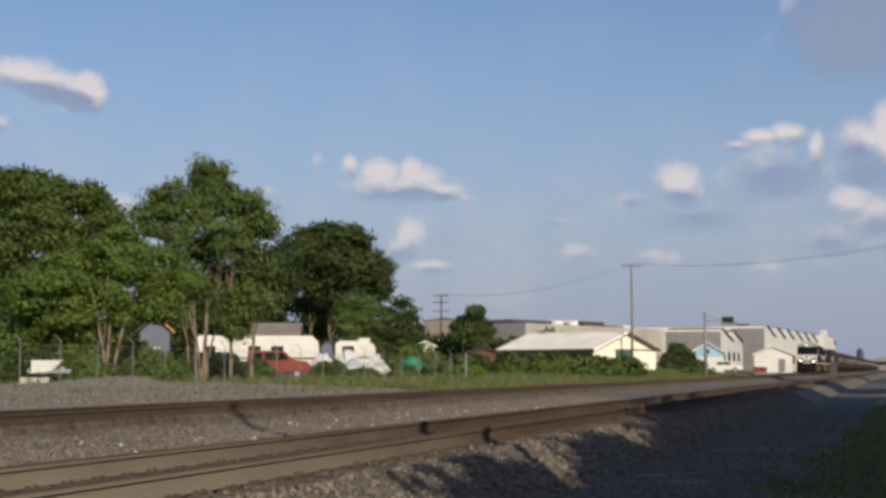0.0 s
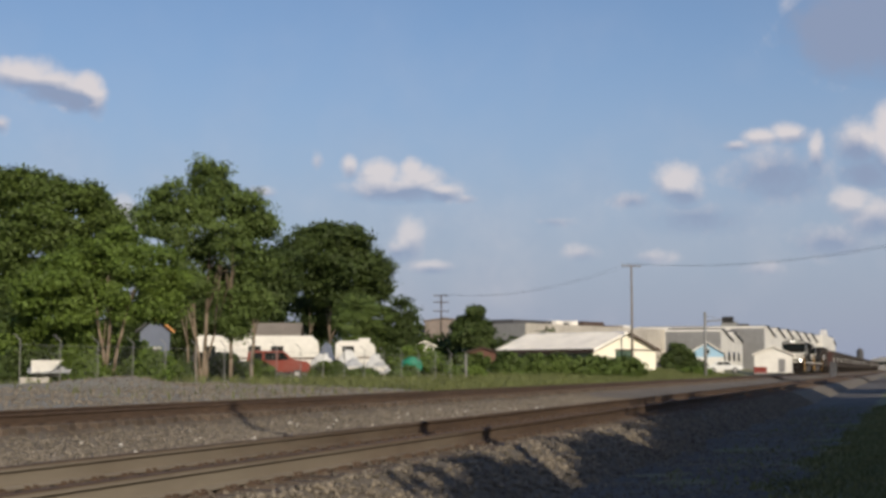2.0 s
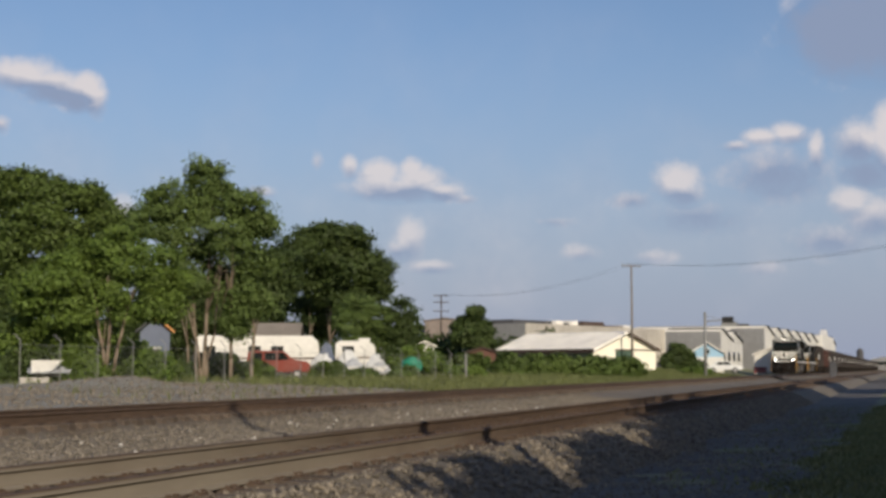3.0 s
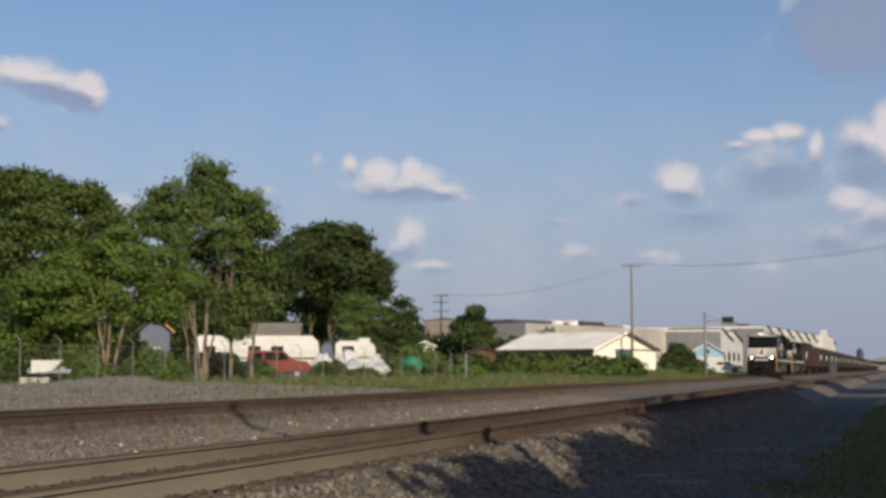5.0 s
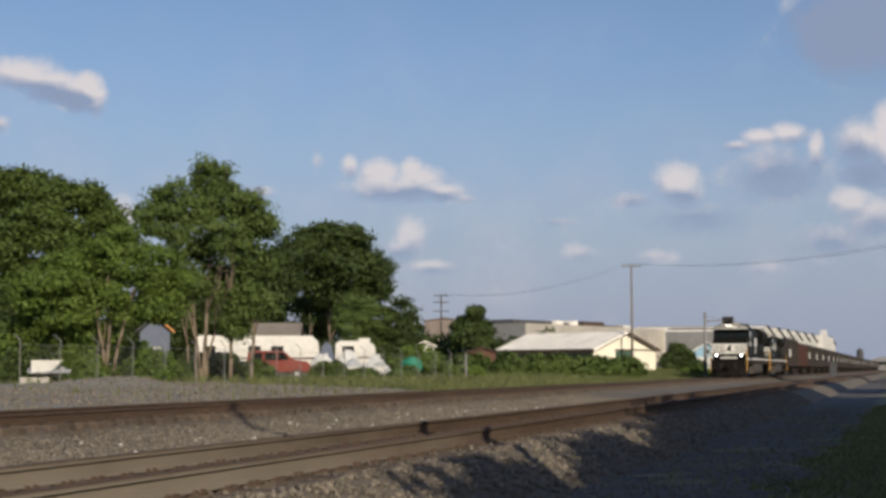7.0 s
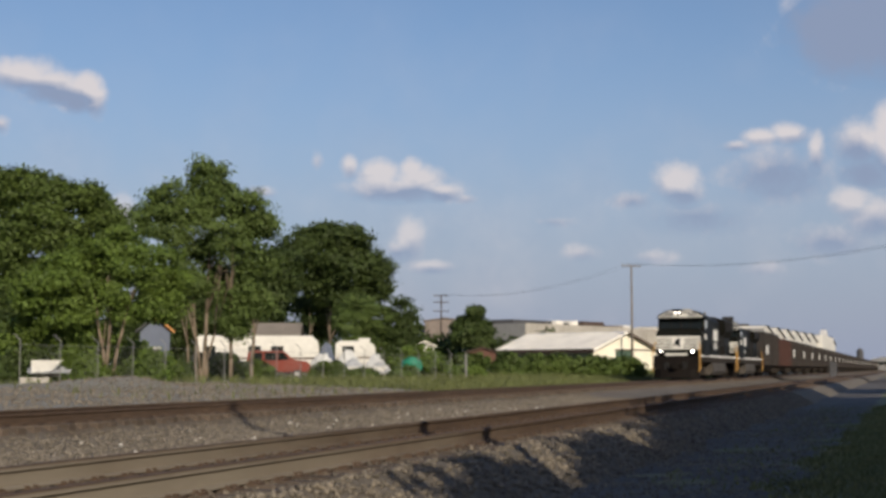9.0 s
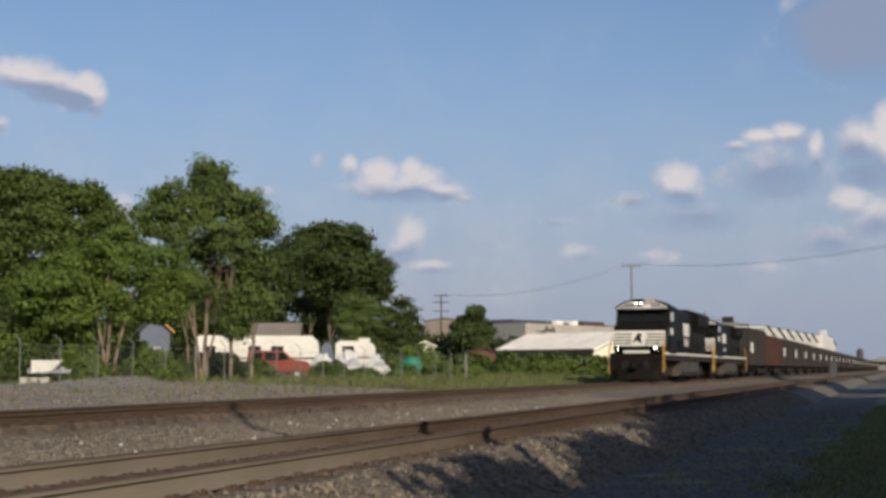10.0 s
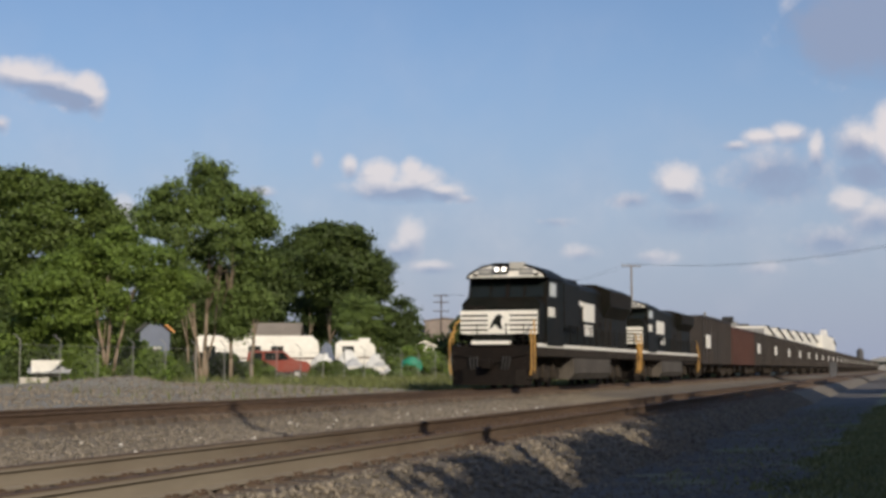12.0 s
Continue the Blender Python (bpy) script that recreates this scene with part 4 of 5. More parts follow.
    gable_house("far_brick_house", 256.8, 83.8, 0.6, -72.0, 7.4, 10.0, 9.0, 9.4, "brick_red", "brick_red", "far red-brown brick building among trees",
                [("window", 2.0, 3.2, 4.0, 5.4, "glass_dark"), ("window", 6.0, 7.2, 4.0, 5.4, "glass_dark")])


# ---- poles, wires, signal ----


def utility_pole(x, y, z, top, arms, arm_turn, label, wood="wood_pole"):
    p = thing("utility_pole", pose(x, y, z), label, "utility pole", "poles along the railway")
    bm = bmesh.new()
    tube(bm, (0, 0, -0.3), (0, 0, top), 0.15, 0.09, 10)
    part("pole", bm, M[wood], p, smooth=True)
    a = radians(arm_turn)
    ux, uy = math.cos(a), math.sin(a)
    for k, h in enumerate(arms):
        bm = bmesh.new()
        tube(bm, (-1.1 * ux, -1.1 * uy, h), (1.1 * ux, 1.1 * uy, h), 0.065, 0.065, 6)
        arm = part("crossarm", bm, M[wood], p)
        for s in (-1.0, -0.5, 0.5, 1.0):
            bm = bmesh.new()
            tube(bm, (s * ux, s * uy, h + 0.05), (s * ux, s * uy, h + 0.24), 0.045, 0.03, 6)
            part("insulator", bm, M["galv"], arm)
    return p


def wire(points, r, name="power_line"):
    bm = bmesh.new()
    line = []
    for a, b in points:
        a, b = Vector(a), Vector(b)
        sag = (b - a).length * 0.025
        for i in range(0 if not line else 1, 17):
            u = i / 16
            line.append(a.lerp(b, u) - Vector((0, 0, sag * 4 * u * (1 - u))))
    path_tube(bm, line, r, 4)
    ob = mesh_object(name, bm, M["wire"])
    tagged(ob, "thin dark overhead power line between poles", "cable")


def build_poles():
    utility_pole(149.45, 26.48, 0.4, 11.05, (10.9,), -52, "tall slim wooden utility pole with one crossarm")
    utility_pole(191.0, 60.0, 0.6, 10.3, (10.1, 9.2, 8.0), -52, "dark wooden utility pole with stacked crossarms", "wood_dark")
    utility_pole(104.0, -9.6, -0.6, 11.6, (11.4,), -52, "wooden utility pole beside the road")
    t = thing("far_tank", pose(900.0, 24.5, 0.0), "dark slender tank far along the line", "tank")
    bm = bmesh.new()
    tube(bm, (0, 0, 0), (0, 0, 11.5), 2.2, 2.0, 14)
    part("shell", bm, M["dark_roof"], t)
    bm = bmesh.new()
    tube(bm, (0, 0, 11.5), (0, 0, 13.0), 2.0, 0.4, 14)
    part("cap", bm, M["dark_roof"], t)
    gable_house("far_building", 880.0, 18.0, 0.0, -88.0, 14.0, 20.0, 6.0, 7.5, "grey_wall", "roof_pale", "pale far building at the end of the line", [("window", 3.0, 9.0, 3.0, 5.0, "glass_dark")])
    for s in (-0.5, 0.5):
        dx, dy = s * math.cos(radians(-52)), s * math.sin(radians(-52))
        wire([((191 + dx, 60 + dy, 10.95), (149.45 + dx, 26.48 + dy, 11.55)), ((149.45 + dx, 26.48 + dy, 11.55), (104 + dx, -9.6 + dy, 11.3))], 0.009)
    s = thing("traffic_signal", pose(160.0, 20.4, 0.0), "grey steel mast-arm signal beside the crossing", "traffic signal")
    bm = bmesh.new()
    tube(bm, (0, 0, -0.4), (0, 0, 6.9), 0.2, 0.14, 10)
    part("mast", bm, M["galv"], s, smooth=True)
    bm = bmesh.new()
    tube(bm, (0, 0, 5.9), (0.9, -2.6, 6.05), 0.07, 0.06, 8)
    tube(bm, (0, 0, 6.5), (0.9, -2.4, 5.95), 0.03, 0.03, 6)
    part("arm", bm, M["galv"], s)
    bm = bmesh.new()
    box(bm, 0.6, 0.95, -2.95, -1.75, 5.75, 6.4, 0.04)
    head = part("signal_head", bm, M["tyre"], s, "black signal head")
    for i in range(3):
        bm = bmesh.new()
        tube(bm, (0.45, -2.7 + i * 0.38, 6.08), (0.6, -2.7 + i * 0.38, 6.08), 0.15, 0.15, 10)
        part("visor", bm, M["tyre"], head)


# ---- train ----
SPEED, NOSE_END = 16.35, 56.7     # metres per second; where the nose stands at the end


def wheelset(parent, x, r):
    bm = bmesh.new()
    for y in (-0.78, 0.64):
        tube(bm, (0, y, 0), (0, y + 0.14, 0), r, r, 20)
        tube(bm, (0, y - 0.02 if y < 0 else y + 0.12, 0), (0, y + 0.02 if y < 0 else y + 0.16, 0), r * 0.35, r * 0.35, 10)
    tube(bm, (0, -0.7, 0), (0, 0.7, 0), 0.09, 0.09, 8)
    ob = part("wheelset", bm, M["steel_dark"], parent)
    ob.matrix_basis = pose(x, 0, r)
    return ob


def truck(parent, x, axles, pitch, r, mat):
    length = pitch * (axles - 1) / 2 + 0.75
    bm = bmesh.new()
    for y in (-1.08, 0.96):
        prism(bm, [(x - length, r + 0.05), (x - length + 0.25, r + 0.32), (x + length - 0.25, r + 0.32), (x + length, r + 0.05), (x + length - 0.3, r - 0.12),
                   (x + 0.55, r - 0.12), (x + 0.35, r - 0.28), (x - 0.35, r - 0.28), (x - 0.55, r - 0.12), (x - length + 0.3, r - 0.12)], y, y + 0.12, "y")
        for i in range(axles):
            ax = x + (i - (axles - 1) / 2) * pitch
            box(bm, ax - 0.2, ax + 0.2, y - 0.07, y + 0.19, r - 0.18, r + 0.2, 0.03)
        for k in (-0.5, 0.5):
            tube(bm, (x + k * pitch, y - 0.04, r - 0.1), (x + k * pitch, y - 0.04, r + 0.45), 0.1, 0.1, 8)
    box(bm, x - 0.4, x + 0.4, -1.1, 1.1, r - 0.1, r + 0.4, 0.03)
    t = part("truck", bm, mat, parent, "dusty steel wheel truck")
    return [wheelset(t, x + (i - (axles - 1) / 2) * pitch, r) for i in range(axles)]


def locomotive(offset, lit, label, letters, upper):
    """Nose plane at x = 0, facing -x; rails at z = 0."""
    e = thing("locomotive", pose(NOSE_END + offset, FAR_TRACK, 0), label, "locomotive", "freight train")
    K = M["black_paint"]
    bm = bmesh.new()
    box(bm, -1.0, 21.4, -1.5, 1.5, 1.28, 1.62, 0.02)
    box(bm, -0.9, 21.3, -0.6, 0.6, 0.9, 1.28)
    part("underframe", bm, M["underframe"], e)
    for s in (-1, 1):
        bm = bmesh.new()
        box(bm, -0.2, 20.6, s * 1.53 - 0.025, s * 1.53 + 0.025, 1.64, 1.79, 0.01)
        part("sill_stripe", bm, M["white_paint"], e, "white painted sill stripe")
    bm = bmesh.new()
    box(bm, -1.0, 21.4, -1.5, 1.5, 1.62, 1.7)
    part("walkway", bm, K, e)
    # front end
    bm = bmesh.new()
    prism(bm, [(-1.45, 1.0), (-1.5, 0.35), (-1.5, -0.35), (-1.45, -1.0), (-1.1, -1.5), (-0.95, -1.5), (-0.95, 1.5), (-1.1, 1.5)], 0.14, 0.75, "z")
    part("snow_plough", bm, M["steel_dark"], e)
    bm = bmesh.new()
    box(bm, -1.25, -1.0, -1.5, 1.5, 0.7, 1.7, 0.03)
    part("pilot", bm, M["steel_dark"], e)
    bm = bmesh.new()
    box(bm, -1.42, -1.0, -0.75, 0.7, 1.72, 1.87, 0.03)
    part("anticlimber", bm, M["white_paint"], e, "white anti-climber ledge")
    bm = bmesh.new()
    tube(bm, (-1.75, 0, 0.95), (-1.0, 0, 0.95), 0.14, 0.14, 8)
    box(bm, -1.95, -1.6, -0.18, 0.18, 0.78, 1.12, 0.04)
    part("coupler", bm, M["steel_dark"], e)
    for y in (-0.75, -0.62, -0.49, 0.49, 0.62, 0.75):
        bm = bmesh.new()
        path_tube(bm, [Vector((-1.26, y, 1.25)), Vector((-1.38, y, 1.1)), Vector((-1.42, y * 0.95, 0.85)), Vector((-1.4, y * 0.9, 0.65))], 0.03, 6)
        part("air_hose", bm, M["tyre"], e)
    bm = bmesh.new()
    path_tube(bm, [Vector((-1.3, -1.4, 1.35)), Vector((-1.33, -0.7, 1.2)), Vector((-1.36, -0.2, 1.0)), Vector((-1.36, 0.2, 1.0)), Vector((-1.33, 0.7, 1.2)), Vector((-1.3, 1.4, 1.35))], 0.022, 6)
    part("uncoupling_lever", bm, M["steel_dark"], e)
    for y in (-1.2, -0.55, 0.55, 1.2):
        bm = bmesh.new()
        tube(bm, (-1.1, y, 1.7), (-1.1, y, 2.55), 0.022, 0.022, 6)
        part("railing_post", bm, M["steel_dark"], e)
    for y0, y1 in ((-1.45, -0.5), (0.5, 1.45)):
        bm = bmesh.new()
        tube(bm, (-1.1, y0, 2.5), (-1.1, y1, 2.5), 0.02, 0.02, 6)
        part("front_railing", bm, M["steel_dark"], e)
    for i in range(5):
        bm = bmesh.new()
        box(bm, -1.262, -1.251, -1.35 + i * 0.58, -1.0 + i * 0.58, 0.85, 1.5, 0.004)
        part("pilot_plate", bm, M["steel_dark"], e)
    for s in (-1, 1):
        for x in (-1.12, 20.9):
            bm = bmesh.new()
            for i in range(4):
                box(bm, x - 0.15, x + 0.3, s * 1.42 - 0.12, s * 1.42 + 0.12, 0.4 + i * 0.33, 0.43 + i * 0.33)
            box(bm, x + 0.3, x + 0.33, s * 1.42 - 0.12, s * 1.42 + 0.12, 0.38, 1.6)
            part("step", bm, M["underframe"], e, "dusty corner steps")
            for dx in (-0.16, 0.34):
                top = 2.3 if dx < 0 else 2.7
                path = [Vector((x + dx, s * 1.5, 0.55)), Vector((x + dx, s * 1.55, 0.8)), Vector((x + dx, s * 1.55, top - 0.5)), Vector((x + dx + 0.1, s * 1.5, top - 0.15)), Vector((x + dx + 0.45, s * 1.42, top))]
                bm = bmesh.new()
                path_tube(bm, path if x < 5 else [Vector((2 * (x + 0.1) - p.x, p.y, p.z)) for p in path], 0.034, 6)
                part("grab_rail", bm, M["orange_paint"], e, "yellow-orange grab rail")
        bm = bmesh.new()
        for i in range(13):
            x = 4.6 + i * 1.32
            tube(bm, (x, s * 1.47, 1.7), (x, s * 1.47, 2.65), 0.02, 0.02, 5)
        tube(bm, (4.5, s * 1.47, 2.65), (20.7, s * 1.47, 2.65), 0.02, 0.02, 5)
        part("handrail", bm, K, e)
    # nose
    bm = bmesh.new()
    prism(bm, [(-1.5, 1.9), (1.5, 1.9), (1.52, 3.38), (1.3, 3.62), (-1.3, 3.62), (-1.52, 3.38)], 0.0, 1.9, "x")
    for v in bm.verts:
        if v.co.x < 0.1 and v.co.z > 3.3:
            v.co.x += 0.35
    nose = part("nose", bm, K, e)
    bm = bmesh.new()
    box(bm, -0.02, -0.003, -1.49, 1.49, 2.17, 3.1)
    part("nose_panel", bm, M["white_paint"], nose, "white nose panel")
    for i in range(4):
        for y0, y1 in ((-1.47, -0.42), (0.42, 1.47)):
            bm = bmesh.new()
            z = 2.29 + i * 0.19
            box(bm, -0.026, -0.021, y0, y1, z, z + 0.075)
            part("nose_stripe", bm, K, nose)
    bm = bmesh.new()
    prism(bm, [(-0.17, 2.34), (0.01, 2.38), (0.14, 2.54), (0.32, 2.36), (0.36, 2.40), (0.25, 2.66), (0.10, 2.92), (-0.04, 2.96), (-0.19, 2.84), (-0.08, 2.76), (-0.10, 2.54)], -0.027, -0.021, "x")
    part("emblem", bm, K, nose, "black emblem shape")
    for s in (-1, 1):
        bm = bmesh.new()
        box(bm, 0.05, 1.85, s * 1.48 - 0.006, s * 1.48 + 0.006, 2.16, 2.2)
        part("nose_line", bm, M["white_paint"], nose)
    # cab
    bm = bmesh.new()
    prism(bm, [(1.25, 1.7), (4.3, 1.7), (4.3, 4.36), (1.6, 4.36), (1.3, 3.5), (1.25, 3.2)], -1.56, 1.56, "y")
    cab = part("cab", bm, K, e)
    bm = bmesh.new()
    prism(bm, [(-1.62, 4.34), (1.62, 4.34), (1.5, 4.54), (1.0, 4.84), (0.45, 4.96), (-0.45, 4.96), (-1.0, 4.84), (-1.5, 4.54)], 1.15, 4.4, "x")
    part("cab_roof", bm, K, e)
    bm = bmesh.new()
    prism(bm, [(-1.5, 4.37), (1.5, 4.37), (1.38, 4.5), (0.92, 4.76), (0.42, 4.87), (-0.42, 4.87), (-0.92, 4.76), (-1.38, 4.5)], 1.1, 1.147, "x")
    brow = part("roof_front", bm, M["white_paint"], e, "white cab brow")
    for s in (-1, 1):
        bm = bmesh.new()
        box(bm, 1.06, 1.097, s * 0.8 - 0.27, s * 0.8 + 0.27, 4.45, 4.74, 0.01)
        board = part("number_box", bm, M["grey_wall"], brow, "grey number box")
        bm = bmesh.new()
        box(bm, 1.052, 1.059, s * 0.8 - 0.2, s * 0.8 + 0.2, 4.55, 4.64)
        part("number_bar", bm, M["dull_white"], board)
        bm = bmesh.new()
        box(bm, 1.05, 1.097, s * 1.2 - 0.09, s * 1.2 + 0.09, 4.42, 4.52, 0.01)
        part("marker_lamp", bm, K, brow)
    bm = bmesh.new()
    box(bm, 1.0, 1.6, -0.72, -0.16, 4.68, 4.97, 0.03)
    part("roof_box", bm, M["dull_white"], brow, "pale box on the cab roof")
    bm = bmesh.new()
    box(bm, 0.98, 1.097, -0.12, 0.46, 4.52, 4.9, 0.03)
    part("headlamp_box", bm, M["steel_dark"], brow)
    for y in (0.03, 0.31):
        bm = bmesh.new()
        pipe(bm, (0.86, y, 4.68), (0.978, y, 4.68), 0.1, 0.09)
        shade = part("headlamp_housing", bm, M["lamp_shade"], brow)
        bm = bmesh.new()
        tube(bm, (0.955, y, 4.68), (0.97, y, 4.68), 0.085, 0.085, 14)
        part("headlamp", bm, M["lamp_glow"] if lit else M["glass_dark"], shade)
    # cab front: centre post, visor and wipers
    bm = bmesh.new()
    prism(bm, [(1.3, 3.62), (1.56, 4.34), (1.48, 4.34), (1.22, 3.62)], -0.05, 0.05, "y")
    part("centre_post", bm, M["steel_dark"], cab)
    bm = bmesh.new()
    prism(bm, [(1.02, 4.3), (1.6, 4.36), (1.6, 4.41), (1.0, 4.34)], -1.5, 1.5, "y")
    part("visor", bm, M["steel_dark"], cab)
    for y in (-1.0, -0.35, 0.35, 1.0):
        bm = bmesh.new()
        tube(bm, (1.33, y, 3.62), (1.4, y + 0.28, 4.0), 0.014, 0.01, 5)
        part("wiper", bm, M["steel_dark"], cab)
    bm = bmesh.new()
    box(bm, -0.035, -0.002, 0.5, 1.2, 3.12, 3.3, 0.008)
    part("nose_door_hinge", bm, M["steel_dark"], nose)
    # Over-deep black tube, added to block the lens's glow in oblique views.
    for y in (-1.05, 1.05):
        bm = bmesh.new()
        pipe(bm, (-1.42, y, 2.02), (-0.36, y, 2.02), 0.14, 0.12)
        box(bm, -1.3, -1.15, y - 0.05, y + 0.05, 1.68, 1.86)
        d = part("ditch_lamp", bm, M["lamp_shade"], e)
        bm = bmesh.new()
        tube(bm, (-0.42, y, 2.02), (-0.38, y, 2.02), 0.115, 0.115, 14)
        part("lens", bm, M["ditch_glow"] if lit else M["glass_dark"], d)
    for y0, y1 in ((-1.42, -0.72), (-0.62, -0.06), (0.06, 0.62), (0.72, 1.42)):
        bm = bmesh.new()
        prism(bm, [(1.36, 3.66), (1.58, 4.3), (1.53, 4.3), (1.31, 3.66)], y0, y1, "y")
        part("windscreen", bm, M["glass_dark"], cab, "dark windscreen pane")
    for s in (-1, 1):
        for x0, x1 in ((1.75, 2.25), (2.35, 2.85)):
            bm = bmesh.new()
            box(bm, x0, x1, s * 1.575 - 0.012, s * 1.575 + 0.012, 3.68, 4.18, 0.01)
            part("side_window", bm, M["window_painted_sky"], cab, "side window with the sky's reflection put into its pale colour")
        bm = bmesh.new()
        box(bm, 1.5, 2.6, s * 1.575 - 0.012, s * 1.575 + 0.012, 2.9, 3.28)
        part("side_plate", bm, M["white_paint"], cab, "white number plate with bars")
    # long hood
    bm = bmesh.new()
    prism(bm, [(-1.12, 1.7), (1.12, 1.7), (1.12, 4.3), (0.85, 4.6), (-0.85, 4.6), (-1.12, 4.3)], 4.3, 20.2, "x")
    hood = part("long_hood", bm, K, e, "black engine hood")
    bm = bmesh.new()
    prism(bm, [(-1.12, 3.3), (1.12, 3.3), (1.5, 3.8), (1.5, 4.5), (0.9, 4.78), (-0.9, 4.78), (-1.5, 4.5), (-1.5, 3.8)], 14.2, 19.6, "x")
    part("radiator", bm, K, e, "flared radiator section")
    bm = bmesh.new()
    prism(bm, [(-1.35, 2.5), (1.35, 2.5), (1.35, 4.35), (0.9, 4.7), (-0.9, 4.7), (-1.35, 4.35)], 5.4, 8.2, "x")
    part("blower_duct", bm, K, e)
    bm = bmesh.new()
    box(bm, 10.2, 11.6, -0.5, 0.5, 4.6, 4.85, 0.04)
    part("exhaust_stack", bm, M["steel_dark"], e)
    for x in (15.2, 17.0, 18.8):
        bm = bmesh.new()
        tube(bm, (x, 0, 4.78), (x, 0, 4.86), 0.7, 0.7, 16)
        part("fan", bm, M["steel_dark"], e)
    for s in (-1, 1):
        for i in range(14):
            bm = bmesh.new()
            x = 4.6 + i * 0.68
            box(bm, x, x + 0.62, s * 1.125 - 0.012, s * 1.125 + 0.012, 1.85, 2.45 if 1 <= i <= 6 else 3.7)
            part("hood_door", bm, K, hood)
        for x0, x1, z0, z1 in letters:
            bm = bmesh.new()
            yy = 1.365 if 5.4 <= x0 and x1 <= 8.2 else 1.15
            box(bm, x0, x1, s * yy - 0.012, s * yy + 0.012, z0, z1)
            part("lettering_block", bm, M["white_paint"], hood, "white block of lettering")
        for k in range(9):
            bm = bmesh.new()
            box(bm, 14.5, 19.3, s * 1.51 - 0.015, s * 1.51 + 0.015, 3.86 + k * 0.07, 3.89 + k * 0.07)
            part("radiator_louvre", bm, M["underframe"], hood)
        for k in range(4):
            bm = bmesh.new()
            box(bm, 12.6 + k * 1.1, 12.66 + k * 1.1, s * 1.14 - 0.02, s * 1.14 + 0.02, 1.85, 3.3)
            part("hood_rib", bm, M["underframe"], hood)
        bm = bmesh.new()
        tube(bm, (13.8, s * 1.2, 2.9), (13.0, s * 1.2, 2.9), 0.05, 0.05, 6)
        part("pipe", bm, M["steel_dark"], e)
    bm = bmesh.new()
    prism(bm, [(-1.46, 1.25), (1.46, 1.25), (1.5, 0.6), (1.3, 0.32), (-1.3, 0.32), (-1.5, 0.6)], 6.5, 14.2, "x")
    part("fuel_tank", bm, M["tank_grey"], e, "dust-grey fuel tank")
    for o in e.children_recursive:
        for v in o.data.vertices:
            if v.co.x > 4.3:
                v.co.x = 4.3 + (v.co.x - 4.3) * 1.1
            v.co.y *= 1.07
            v.co.z += 0.13 * min(1.0, max(0.0, v.co.z - 3.3)) - (1 - upper) * max(0.0, v.co.z - 3.3)
    wheels = truck(e, 3.6, 3, 1.75, 0.53, M["underframe"]) + truck(e, 18.4, 3, 1.75, 0.53, M["underframe"])
    return e, wheels


def coal_car(paint, label, height, length, plate=True, heap=True):
    """Front end at x = 0, facing -x."""
    c = thing("hopper_car", pose(0, FAR_TRACK, 0), label, "freight car", "freight train")
    w = 1.52
    bm = bmesh.new()
    for s in (-1, 1):
        prism(bm, [(0.5, 1.15), (length - 0.5, 1.15), (length - 0.3, height), (0.3, height)], s * w - 0.05, s * w + 0.05, "y")
    for x in (0.35, length - 0.45):
        box(bm, x, x + 0.1, -w + 0.05, w - 0.05, 1.4, height)
    box(bm, 0.5, length - 0.5, -w + 0.05, w - 0.05, 1.1, 1.2)
    part("body", bm, paint, c)
    for s in (-1, 1):
        bm = bmesh.new()
        box(bm, 0.25, length - 0.25, s * (w + 0.08) - 0.07, s * (w + 0.08) + 0.07, height - 0.12, height + 0.04)
        part("top_chord", bm, paint, c)
        n = 11
        for i in range(n):
            bm = bmesh.new()
            x = 0.55 + i * (length - 1.1) / (n - 1)
            box(bm, x - 0.07, x + 0.07, s * (w + 0.11) - 0.06, s * (w + 0.11) + 0.06, 1.15, height - 0.12)
            part("side_post", bm, paint, c)
        if plate:
            bm = bmesh.new()
            box(bm, 2.0, 4.6, s * (w + 0.19) - 0.01, s * (w + 0.19) + 0.01, 2.3, 3.25)
            part("side_panel", bm, M["white_paint"], c, "white square marking panel")
    bm = bmesh.new()
    nx, ny = 24, 7
    rnd = random.Random(2)
    vs = [[bm.verts.new((0.5 + (length - 1.0) * i / nx, -w + 0.06 + (2 * w - 0.12) * j / ny,
                         height - 0.35 + (0.5 * math.sin(math.pi * j / ny) * min(1, 3 * math.sin(math.pi * i / nx)) * (0.8 + 0.4 * rnd.random()) if heap else 0.38)))
           for j in range(ny + 1)] for i in range(nx + 1)]
    for i in range(nx):
        for j in range(ny):
            bm.faces.new((vs[i][j], vs[i + 1][j], vs[i + 1][j + 1], vs[i][j + 1]))
    part("load" if heap else "roof", bm, M["coal"] if heap else paint, c, "heaped coal load" if heap else "")
    bm = bmesh.new()
    box(bm, -0.4, length + 0.4, -0.3, 0.3, 0.8, 1.12, 0.02)
    part("centre_sill", bm, M["underframe"], c)
    for x in (5.0, 9.6, 14.2):
        bm = bmesh.new()
        prism(bm, [(x - 1.0, 1.15), (x + 1.0, 1.15), (x + 0.35, 0.5), (x - 0.35, 0.5)], -1.2, 1.2, "y")
        part("discharge_hopper", bm, M["underframe"], c)
    wheels = truck(c, 1.9, 2, 1.78, 0.46, M["underframe"]) + truck(c, length - 1.9, 2, 1.78, 0.46, M["underframe"])
    return c, wheels


MOVERS, SPINNERS = [], []


